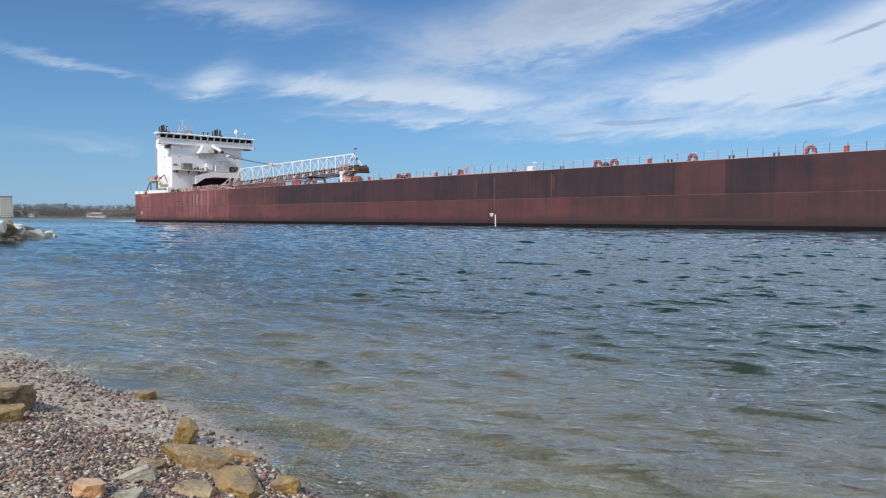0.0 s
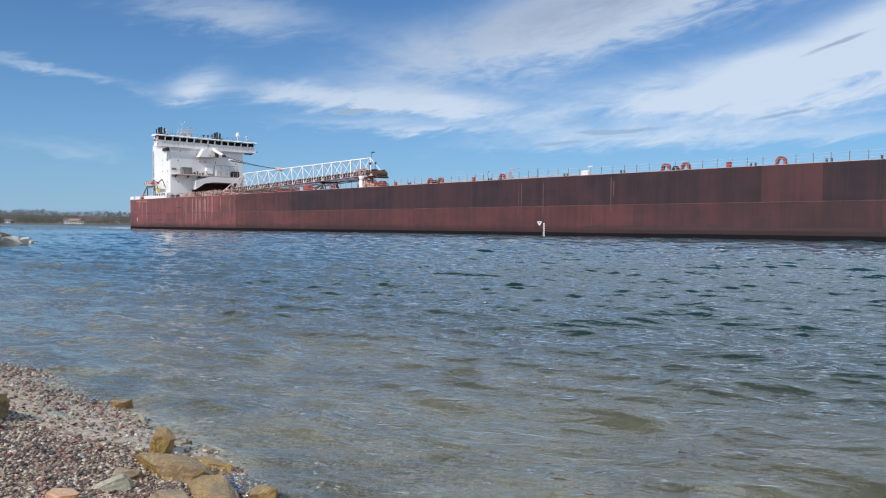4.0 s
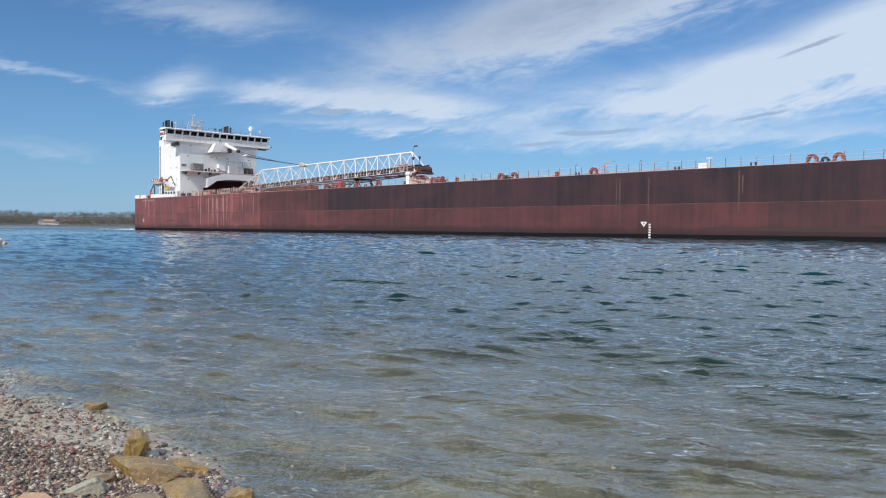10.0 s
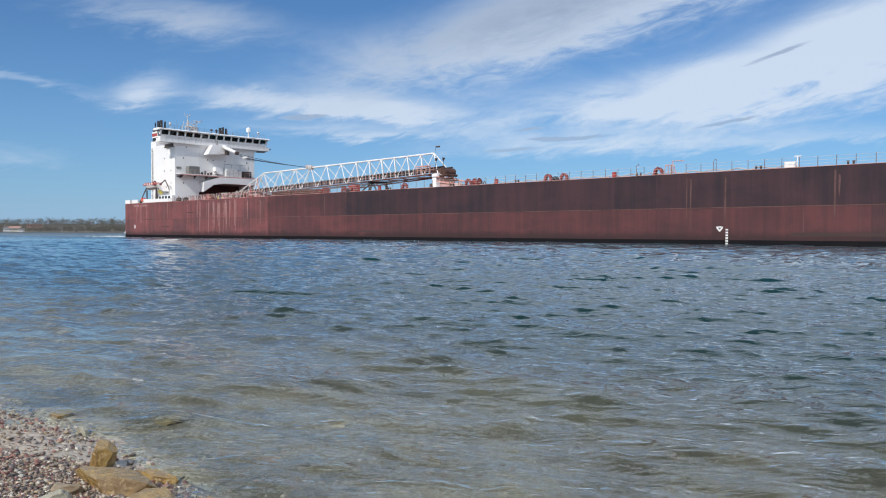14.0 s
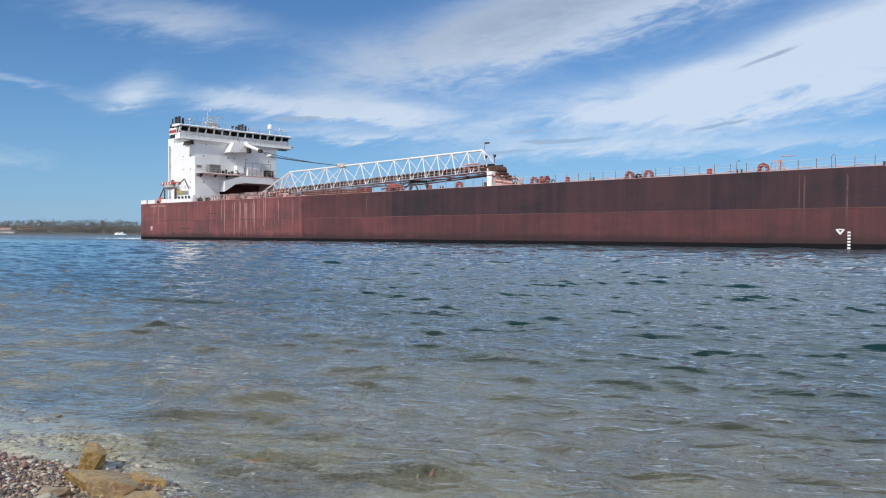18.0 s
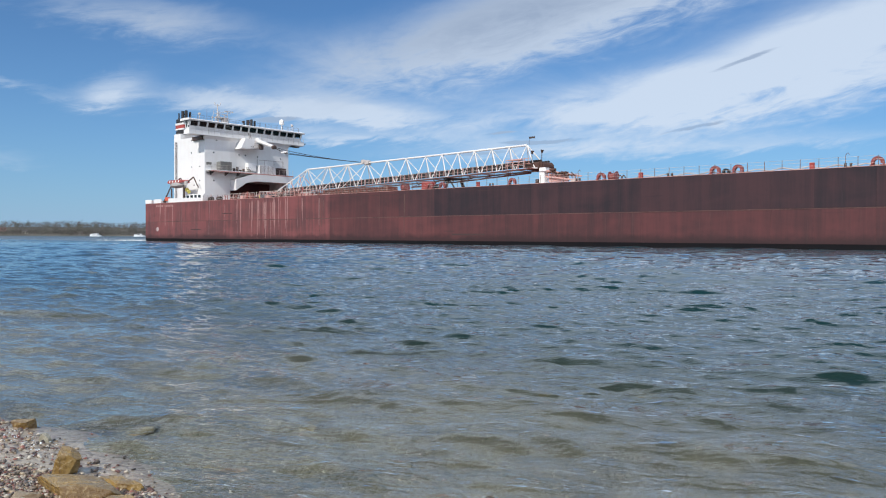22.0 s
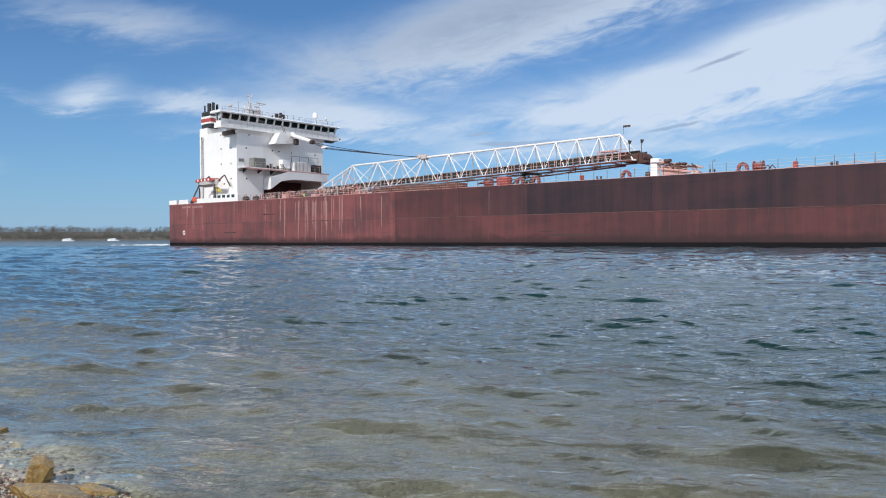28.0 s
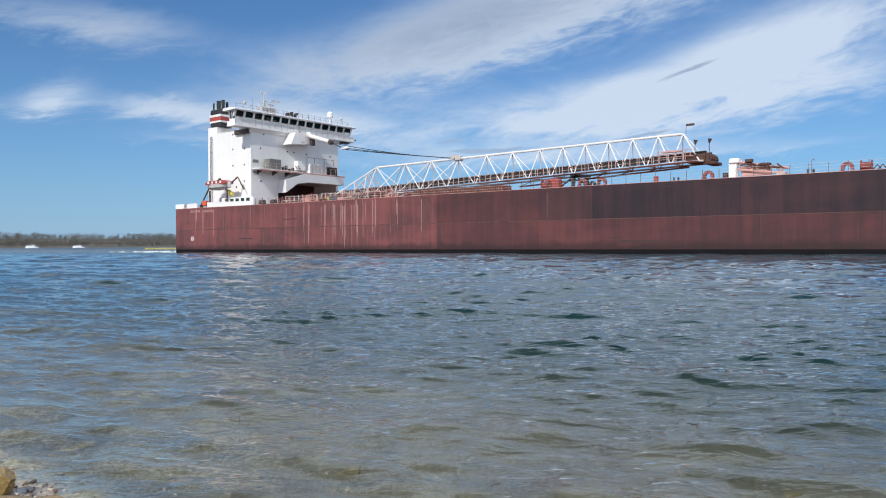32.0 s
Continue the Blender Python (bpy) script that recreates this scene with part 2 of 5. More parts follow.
def build_water(k):
    v = local(k)
    place = k.node("ShaderNodeNewGeometry").outputs["Position"]
    px, py, pz = k.xyz(place)
    out = k.math("ADD", k.math("MULTIPLY", px, 0.6499), k.math("MULTIPLY", py, 0.7599))
    face = k.node("ShaderNodeVectorRotate")
    face.rotation_type = "Z_AXIS"
    face.inputs["Angle"].default_value = radians(-30)
    k.put(face.inputs["Vector"], v)
    v = face.outputs[0]
    ripple = k.noise(k.scaled(v, (0.55, 1.5, 1)), 7.0, 3, 0.55, 0.9)
    chop = k.noise(k.scaled(v, (0.5, 1.6, 1)), 1.5, 3, 0.5, 0.6)
    chop = k.math("POWER", k.math("SUBTRACT", 1.0, k.math("ABSOLUTE", k.math("SUBTRACT", k.math("MULTIPLY", chop, 2.0), 1.0))), 1.6)
    wide = k.noise(k.scaled(v, (0.5, 1.5, 1)), 0.34, 3, 0.5, 0.3)
    wide = k.math("POWER", k.math("SUBTRACT", 1.0, k.math("ABSOLUTE", k.math("SUBTRACT", k.math("MULTIPLY", wide, 2.0), 1.0))), 1.5)
    gust = k.noise(k.scaled(v, (0.6, 1.3, 1)), 0.045, 3, 0.55, 0.4)
    far = k.span(out, 12, 80, 0.0, 1.0)
    h = k.math("ADD", k.math("MULTIPLY", ripple, k.span(out, 5, 22, 0.018, 0.003)), k.math("MULTIPLY", chop, k.span(far, 0, 1, 0.008, 0.028)))
    h = k.math("ADD", h, k.math("MULTIPLY", wide, k.span(far, 0, 1, 0.0, 0.20)))
    h = k.math("MULTIPLY", h, k.span(gust, 0.35, 0.65, 0.6, 1.4))
    n = k.node("ShaderNodeBump")
    n.inputs["Strength"].default_value, n.inputs["Distance"].default_value = 1.0, 1.0
    k.put(n.inputs["Height"], h)
    lw = k.node("ShaderNodeLayerWeight")
    k.put(lw.inputs["Normal"], n.outputs[0])
    fres = k.math("ADD", k.math("MULTIPLY", k.math("POWER", lw.outputs["Facing"], 5.0), 0.98), 0.02)
    # reflection is turned down with distance out, in place of waves hiding each other
    fres = k.math("MULTIPLY", fres, k.math("MULTIPLY", k.span(out, 45, 90, 1.0, 0.62), k.span(out, 90, 240, 1.0, 0.6)))
    clear = k.node("ShaderNodeBsdfRefraction")
    clear.inputs["Color"].default_value = (0.82, 0.92, 0.88, 1)
    clear.inputs["Roughness"].default_value, clear.inputs["IOR"].default_value = 0.0, 1.333
    k.put(clear.inputs["Normal"], n.outputs[0])
    murk = k.node("ShaderNodeBsdfDiffuse")
    k.put(murk.inputs[0], k.mix(k.span(out, 3, 40, 0, 1, True), (0.010, 0.030, 0.027), (0.003, 0.038, 0.052)))
    body = k.node("ShaderNodeMixShader")
    k.put(body.inputs[0], k.span(out, 2.2, 9.0, 0.0, 1.0, True))
    k.put(body.inputs[1], clear.outputs[0]), k.put(body.inputs[2], murk.outputs[0])
    gloss = k.node("ShaderNodeBsdfGlossy")
    gloss.inputs["Color"].default_value = (1, 1, 1, 1)
    k.put(gloss.inputs["Roughness"], k.math("ADD", k.span(out, 8, 60, 0.0, 0.05), k.span(out, 48, 95, 0.0, 0.32)))
    k.put(gloss.inputs["Normal"], n.outputs[0])
    m = k.node("ShaderNodeMixShader")
    k.put(m.inputs[0], fres), k.put(m.inputs[1], body.outputs[0]), k.put(m.inputs[2], gloss.outputs[0])
    return m.outputs[0]


def build_ground(k):
    v = local(k)
    z = k.xyz(v)[2]
    cells = k.node("ShaderNodeTexVoronoi")
    k.put(cells.inputs["Vector"], v)
    cells.inputs["Scale"].default_value = 38
    tone = k.xyz(cells.outputs["Color"])[0]
    patch = k.noise(v, 1.3, 5, 0.6, 0.5)
    gravel = k.ramp(tone, ((0.0, (0.16, 0.12, 0.09)), (0.35, (0.38, 0.31, 0.23)), (0.7, (0.58, 0.49, 0.37)), (1.0, (0.30, 0.19, 0.15))))
    sand = k.mix(k.noise(v, 30, 4, 0.6), (0.34, 0.285, 0.21), (0.50, 0.43, 0.33))
    c = k.mix(k.span(patch, 0.42, 0.6, 0, 0.8, True), gravel, sand)
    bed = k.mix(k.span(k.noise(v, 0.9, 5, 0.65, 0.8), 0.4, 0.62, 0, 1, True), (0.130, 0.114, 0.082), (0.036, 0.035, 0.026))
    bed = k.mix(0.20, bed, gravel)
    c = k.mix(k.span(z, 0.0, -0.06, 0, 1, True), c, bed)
    # deep bed painted darker and greener, for the light lost in the water
    depth_shade = k.mix(k.noise(v, 0.25, 4, 0.6), (0.018, 0.036, 0.027), (0.032, 0.048, 0.034))
    c = k.mix(k.span(z, -0.25, -1.0, 0, 1, True), c, depth_shade)
    h = k.math("ADD", k.math("MULTIPLY", cells.outputs["Distance"], -0.5), k.math("MULTIPLY", patch, 0.5))
    return surface(k, c, k.span(z, 0.0, 0.05, 0.3, 0.8), 0.0, h, 0.012)


MAT = {
    "water": material("river_water", build_water),
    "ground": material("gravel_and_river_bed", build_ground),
    "plate_upper": plate_paint("brown_side_paint", (0.064, 0.035, 0.039), (0.032, 0.025, 0.030), (0.115, 0.070, 0.068), 0.35),
    "plate_lower": plate_paint("red_side_paint", (0.140, 0.052, 0.052), (0.080, 0.038, 0.040), (0.25, 0.135, 0.125), 0.4),
    "plate_low": plate_paint("brown_red_side_paint", (0.116, 0.045, 0.046), (0.068, 0.035, 0.037), (0.19, 0.105, 0.098), 0.4),
    "plate_aft": plate_paint("faded_red_paint", (0.212, 0.074, 0.073), (0.108, 0.050, 0.052), (0.40, 0.25, 0.23), 0.75),
    "plate_mid": plate_paint("dull_brown_red_paint", (0.088, 0.041, 0.044), (0.050, 0.032, 0.035), (0.15, 0.088, 0.083), 0.4),
    "boot": worn("black_boot_paint", (0.010, 0.010, 0.012), (0.018, 0.014, 0.014), 0.5, 1.0, 0.8, spec=0.08),
    "rub": worn("rusty_seam", (0.115, 0.058, 0.053), (0.05, 0.032, 0.031), 0.8, 1.0, 0.8),
    "white": worn("white_ship_paint", (0.80, 0.79, 0.78), (0.62, 0.55, 0.49), 0.24, 0.8, 0.45, streak=0.35),
    "rail": worn("pale_rail_paint", (0.55, 0.52, 0.50), (0.35, 0.22, 0.17), 0.5, 2.0, 0.5),
    "post": worn("weathered_post_paint", (0.16, 0.12, 0.11), (0.25, 0.12, 0.08), 0.6, 2.0, 0.6),
    "red": worn("red_deck_paint", (0.42, 0.065, 0.055), (0.18, 0.05, 0.04), 0.6, 1.5, 0.5),
    "oxide": worn("oxide_red_steel", (0.23, 0.075, 0.055), (0.11, 0.05, 0.04), 0.7, 1.0, 0.7),
    "pink": worn("faded_red_steel", (0.60, 0.34, 0.30), (0.30, 0.12, 0.095), 0.55, 1.0, 0.6),
    "run": worn("pale_rust_run", (0.36, 0.205, 0.19), (0.26, 0.11, 0.10), 0.8, 1.5, 0.7, streak=0.7),
    "rust": worn("rusty_brown_steel", (0.11, 0.055, 0.042), (0.045, 0.030, 0.026), 0.7, 1.0, 0.8),
    "rubber": worn("black_conveyor_rubber", (0.022, 0.020, 0.020), (0.06, 0.045, 0.04), 0.5, 1.0, 0.75),
    "dark": worn("dark_machinery", (0.055, 0.042, 0.038), (0.12, 0.06, 0.045), 0.6, 1.5, 0.6),
    "black": worn("black_funnel_paint", (0.022, 0.022, 0.025), (0.05, 0.045, 0.045), 0.5, 1.0, 0.5),
    "grey": worn("grey_machinery_paint", (0.20, 0.20, 0.19), (0.12, 0.09, 0.07), 0.5, 1.0, 0.5),
    "deck": worn("red_oxide_deck", (0.20, 0.07, 0.055), (0.10, 0.05, 0.04), 0.6, 0.6, 0.8),
    "vent": worn("dull_red_vent_paint", (0.30, 0.075, 0.068), (0.16, 0.06, 0.052), 0.6, 1.5, 0.6),
    "scuff": worn("scraped_dark_paint", (0.050, 0.031, 0.030), (0.085, 0.040, 0.037), 0.7, 1.0, 0.8),
    "slate": worn("slate_grey_paint", (0.075, 0.085, 0.10), (0.05, 0.045, 0.045), 0.5, 1.0, 0.5),
    "tunnel": worn("dark_red_tunnel_steel", (0.085, 0.030, 0.028), (0.035, 0.020, 0.020), 0.7, 1.0, 0.8),
    "orange": worn("orange_boat_paint", (0.62, 0.10, 0.04), (0.40, 0.08, 0.05), 0.4, 1.0, 0.4),
    "cable": worn("greased_wire", (0.035, 0.033, 0.033), (0.08, 0.06, 0.05), 0.4, 4.0, 0.5, 0.6),
    "glass": material("dark_window_glass", lambda k: surface(k, (0.015, 0.025, 0.025), 0.06, 0.0, None, 0, 0.9)),
    "wet_stone": stone("golden_wet_stone", (0.30, 0.19, 0.060), (0.13, 0.072, 0.022), (0.40, 0.31, 0.17), 9.0, 0.36, 0.02, 0.45),
    "tan_stone": stone("tan_stone", (0.31, 0.225, 0.125), (0.13, 0.085, 0.045), (0.44, 0.36, 0.24), 6.0, 0.6, 0.02, 0.5),
    "orange_stone": stone("rounded_orange_stone", (0.50, 0.27, 0.13), (0.33, 0.17, 0.08), (0.56, 0.38, 0.24), 7.0, 0.5),
    "sunk_orange": stone("slimy_orange_stone", (0.26, 0.15, 0.075), (0.15, 0.09, 0.045), (0.30, 0.20, 0.12), 7.0, 0.6, 0.02, 0.0),
    "grey_stone": stone("grey_stone", (0.30, 0.28, 0.21), (0.18, 0.16, 0.11), (0.42, 0.39, 0.30), 8.0, 0.6),
    "sunk_stone": stone("slimy_brown_stone", (0.19, 0.14, 0.065), (0.10, 0.075, 0.035), (0.27, 0.22, 0.13), 7.0, 0.6, 0.02, 0.0),
    "lime_stone": stone("pale_limestone", (0.58, 0.55, 0.50), (0.36, 0.32, 0.25), (0.70, 0.68, 0.64), 1.6, 0.75, 0.05),
    "pebble": islands("mixed_beach_pebbles", ((0.0, (0.085, 0.070, 0.062)), (0.14, (0.36, 0.28, 0.20)), (0.26, (0.19, 0.10, 0.085)), (0.42, (0.58, 0.51, 0.41)),
                      (0.52, (0.18, 0.15, 0.13)), (0.64, (0.38, 0.17, 0.13)), (0.74, (0.46, 0.36, 0.24)), (0.84, (0.66, 0.60, 0.51)), (0.91, (0.26, 0.21, 0.165)), (1.0, (0.42, 0.35, 0.27))), 0.30),
    # twig colours are lightened to carry the pale haze of distance
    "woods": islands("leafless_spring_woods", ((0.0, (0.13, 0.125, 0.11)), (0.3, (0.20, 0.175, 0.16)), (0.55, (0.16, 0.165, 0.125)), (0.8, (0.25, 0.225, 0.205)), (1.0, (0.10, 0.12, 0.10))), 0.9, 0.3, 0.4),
    "bank": worn("spring_grass_bank", (0.12, 0.11, 0.085), (0.16, 0.135, 0.115), 0.8, 0.05, 0.9),
    "wall_pale": worn("pale_wall", (0.62, 0.58, 0.50), (0.45, 0.41, 0.36), 0.5, 0.3, 0.8),
    "wall_brick": worn("brick_red_wall", (0.40, 0.24, 0.20), (0.34, 0.20, 0.17), 0.5, 0.3, 0.85),
    "roof_grey": worn("grey_roof", (0.14, 0.13, 0.13), (0.2, 0.19, 0.18), 0.5, 0.3, 0.85),
    "foam": material("white_wash", lambda k: surface(k, (0.75, 0.80, 0.82), 0.8)),
    "boat": worn("white_gelcoat", (0.75, 0.76, 0.76), (0.5, 0.5, 0.5), 0.3, 1.0, 0.3),
    "yellow": worn("yellow_float", (0.65, 0.55, 0.12), (0.4, 0.35, 0.1), 0.4, 1.0, 0.5),
}

# ---- mesh helpers ----


def quick(name, verts, faces, smooth=False):
    me = bpy.data.meshes.new(name)
    me.from_pydata([tuple(map(float, v)) for v in verts], [], faces)
    if smooth:
        me.shade_smooth()
    me.update()
    return me


def part(name, bm, mat, parent=None, label="", smooth=False):
    """One mesh object under a thing or a part (or at top level)."""
    me = bpy.data.meshes.new(name)
    bmesh.ops.recalc_face_normals(bm, faces=bm.faces)
    bm.to_mesh(me)
    bm.free()
    me.materials.append(MAT[mat])
    if smooth:
        me.shade_smooth()
    ob = new(name, me)
    if parent is not None:
        ob.parent = parent
    if label:
        tagged(ob, label)
    return ob


def again(ob, parent, x, y, z, rz=0.0):
    """One more object on the same mesh, under a parent."""
    o = new(ob.name.split(".")[0], ob.data)
    o.parent, o.matrix_basis = parent, pose(x, y, z, 0, 0, rz)
    return o


def box(bm, x0, x1, y0, y1, z0, z1, bevel=0.0):
    vs = [bm.verts.new(p) for p in ((x0, y0, z0), (x1, y0, z0), (x1, y1, z0), (x0, y1, z0), (x0, y0, z1), (x1, y0, z1), (x1, y1, z1), (x0, y1, z1))]
    fs = [bm.faces.new([vs[i] for i in f]) for f in ((3, 2, 1, 0), (4, 5, 6, 7), (0, 1, 5, 4), (1, 2, 6, 5), (2, 3, 7, 6), (3, 0, 4, 7))]
    if bevel:
        bmesh.ops.bevel(bm, geom=list({e for f in fs for e in f.edges}), offset=bevel, segments=1, affect="EDGES")
    return bm


def tube(bm, p, q, r, r2=None, n=6):
    p, q = Vector(p), Vector(q)
    d = (q - p).normalized()
    a = d.orthogonal().normalized()
    b = d.cross(a)
    rings = []
    for c, rr in ((p, r), (q, r if r2 is None else r2)):
        rings.append([bm.verts.new(c + (a * math.cos(6.28319 * i / n) + b * math.sin(6.28319 * i / n)) * rr) for i in range(n)])
    for i in range(n):
        bm.faces.new((rings[0][i], rings[0][(i + 1) % n], rings[1][(i + 1) % n], rings[1][i]))
    bm.faces.new(rings[0][::-1]), bm.faces.new(rings[1])
    return bm


def prism(bm, pts, axis, lo, hi):
    """A flat outline pulled along an axis (0, 1 or 2)."""
    def at(p, h):
        v = list(p)
        v.insert(axis, h)
        return bm.verts.new(v)
    a, b = [at(p, lo) for p in pts], [at(p, hi) for p in pts]
    bm.faces.new(a), bm.faces.new(b[::-1])
    for i in range(len(pts)):
        j = (i + 1) % len(pts)
        bm.faces.new((a[i], b[i], b[j], a[j]))
    return bm


def B():
    return bmesh.new()

# ---- the setting: shore frame, u along the water's edge, v out into the river ----
SU, SV = Vector((0.7599, -0.6499, 0)), Vector((0.6499, 0.7599, 0))
SHORE = pose(0, 0, 0, 0, 0, math.degrees(math.atan2(SU.y, SU.x)))


def shore_uv(x, y):
    return x * SU.x + y * SU.y, x * SV.x + y * SV.y


def bed_height(u, v):
    """Height of beach and river bed over the shore frame (arrays)."""
    edge = 1.37 + 0.10 * np.sin(u * 0.9 + 0.5) + 0.05 * np.sin(u * 2.7)
    d = v - edge
    land = np.where(d < 0, 0.95 * (1 - np.exp(d * 0.13)), 0)
    wet = np.where(d >= 0, -7.0 * (1 - np.exp(-np.maximum(d, 0) * 0.0185)), 0)
    bumps = 0.012 * np.sin(u * 3.1 + v * 1.7) * np.sin(v * 4.3 - u * 1.2) + 0.02 * np.sin(u * 0.8 - v * 1.1)
    return land + wet + bumps * np.clip(2.5 - np.abs(d) * 0.05, 0, 1)


def spaced(lo, hi, step, grow, far):
    """Even steps from lo to hi, then growing ones out to far on both sides."""
    mid = list(np.arange(lo, hi, step))
    out, s, x = [], step, mid[-1]
    while x < far:
        s *= grow
        x += s
        out.append(x)
    back, s, x = [], step, mid[0]
    while x > -far:
        s *= grow
        x -= s
        back.append(x)
    return np.array(back[::-1] + mid + out)


def sheet(name, us, vs, z, mat, smooth=True):
    """A grid over the shore frame as one mesh."""
    nu, nv = len(us), len(vs)
    co = np.empty((nv, nu, 3), np.float32)
    co[..., 0], co[..., 1], co[..., 2] = us[None, :], vs[:, None], z
    i = np.arange(nu * nv).reshape(nv, nu)
    quads = np.stack((i[:-1, :-1], i[:-1, 1:], i[1:, 1:], i[1:, :-1]), -1).reshape(-1, 4)
    me = bpy.data.meshes.new(name)
    me.vertices.add(nu * nv)
    me.vertices.foreach_set("co", co.ravel())
    me.loops.add(quads.size)
    me.loops.foreach_set("vertex_index", quads.ravel().astype(np.int32))
    me.polygons.add(len(quads))
    me.polygons.foreach_set("loop_start", np.arange(0, quads.size, 4, dtype=np.int32))
    me.update(calc_edges=True)
    if smooth:
        me.shade_smooth()
    me.materials.append(MAT[mat])
    ob = new(name, me)
    ob.matrix_basis = SHORE
    return ob


gu, gv = spaced(-9, 9, 0.11, 1.09, 4200), spaced(-3, 14, 0.11, 1.09, 4200)
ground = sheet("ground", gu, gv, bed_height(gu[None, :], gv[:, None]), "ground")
tagged(ground, "gravel beach sloping down into the river bed", "ground", kind="structure")

# water: a rolling sheet that slides towards the beach
WAVE_WAY = Vector((0.166, -0.986, 0)).normalized()   # in the shore frame
WAVE_SPEED = 0.46


def stepped(lo, hi, step, runs):
    """Even steps from lo to hi, then steps that grow by each rate out to each distance."""
    line = list(np.arange(lo, hi, step))
    s, x = step, line[-1]
    for far, grow in runs:
        while x < far:
            s *= grow
            x += s
            line.append(x)
    return line


# finest where the camera looks; u runs the other way along the shore
wu = np.array([-a for a in stepped(-3.2, 10.0, 0.045, ((90, 1.0125), (4200, 1.07)))][::-1] + [4.2, 5.5, 8, 14, 30, 80, 300, 1200, 4200])
wv = np.array([-4200, -900, -200, -60, -30, -21, -16] + stepped(-14.0, 9.0, 0.038, ((100, 1.0105), (4200, 1.06))))
rng = np.random.default_rng(7)
du, dv = np.gradient(wu)[None, :], np.gradient(wv)[:, None]
U, V = wu[None, :], wv[:, None]
way = math.atan2(WAVE_WAY.y, WAVE_WAY.x)
swell = np.zeros((len(wv), len(wu)))


def wave(length, high, turn, phase, skew, peak):
    """One train of waves with peaked crests and steeper fronts, left out where the sheet is too coarse for it."""
    kx, ky = 2 * math.pi / length * math.cos(turn), 2 * math.pi / length * math.sin(turn)
    p = kx * U + ky * V + phase
    # the crests are short: they fade in and out along the wave
    q = (-ky * U + kx * V) * 0.31 + 0.16 * p + phase * 3.1
    p = p + 0.9 * np.sin(q * 0.61 + phase) + skew * np.sin(p)
    rise = np.exp(peak * (np.sin(p) - 1)) if peak else np.sin(p)
    return high * rise * (0.26 + 2.3 * (0.5 + 0.5 * np.sin(q)) ** 4) * np.clip(2.4 - np.maximum(abs(kx) * du, abs(ky) * dv), 0, 1)


for i in range(47):
    length = 0.13 * (1.083 ** i)
    turn = way + 0.22 + rng.normal(0, 0.40 if length < 0.45 else (0.32 if length < 1.2 else 0.22))
    steep = 0.074 if length < 0.3 else (0.066 if length < 0.8 else (0.046 if length < 1.3 else 0.029))
    high = steep * length / 6.2832
    if length > 0.7:
        high = high * (0.72 + 1.05 * np.clip((V - 5) / 30, 0, 1))
    swell += wave(length, high, turn, rng.uniform(0, 6.28), -0.6, 1.7 if length > 0.3 else 0.8)
# swell that rolls in along the shore
for length, high, off in ((0.82, 0.011, 0.0), (1.05, 0.011, 0.12), (1.45, 0.014, -0.10), (2.3, 0.020, 0.05)):
    swell += wave(length, high, way + off, length * 9, -0.6, 2.4)
swell -= swell[300:700, 200:420].mean()
water = sheet("water", wu, wv, swell, "water")
water.visible_shadow = False
tagged(water, "clear blue green river water with small choppy waves", "water", kind="structure")

# ---- stones ----


def rock_mesh(seed, sx, sy, sz, rough=0.28, flat=0.0, subdiv=3):
    """A broken stone: an icosphere cut by random planes, then roughened."""
    r = random.Random(seed)
    bm = B()
    bmesh.ops.create_icosphere(bm, subdivisions=subdiv, radius=1.0)
    planes = [(Vector((r.gauss(0, 1), r.gauss(0, 1), r.gauss(0, 0.55))).normalized(), r.uniform(0.42, 0.78)) for _ in range(12)]
    planes.append((Vector((r.uniform(-0.15, 0.15), r.uniform(-0.2, 0.05), 1)).normalized(), 0.5 - flat))
    for v in bm.verts:
        for n, d in planes:
            over = v.co.dot(n) - d
            if over > 0:
                v.co -= n * over
        c = v.co + Vector((seed * 1.7, 0, 0))
        v.co += v.co.normalized() * rough * (0.16 * noise.noise(c * 2.7) + 0.10 * noise.noise(c * 7.0) + 0.05 * noise.noise(c * 17.0))
        v.co.z += 0.03 * math.sin(v.co.z * 22) * rough
        v.co.x, v.co.y, v.co.z = v.co.x * sx, v.co.y * sy, v.co.z * sz
    return bm


def bed_at(x, y):
    u, v = shore_uv(x, y)
    return float(bed_height(np.array([u]), np.array([v]))[0])


def rock(name, label, mat, x, y, sx, sy, sz, rz, seed, up=0.0, tilt=0.0, group=""):
    ob = part(name, rock_mesh(seed, sx, sy, sz, subdiv=4), mat)
    for p in ob.data.polygons:
        p.use_smooth = False
    ob.matrix_basis = pose(x, y, bed_at(x, y) + up, tilt, 0, rz)
    return tagged(ob, label, "rock", group)


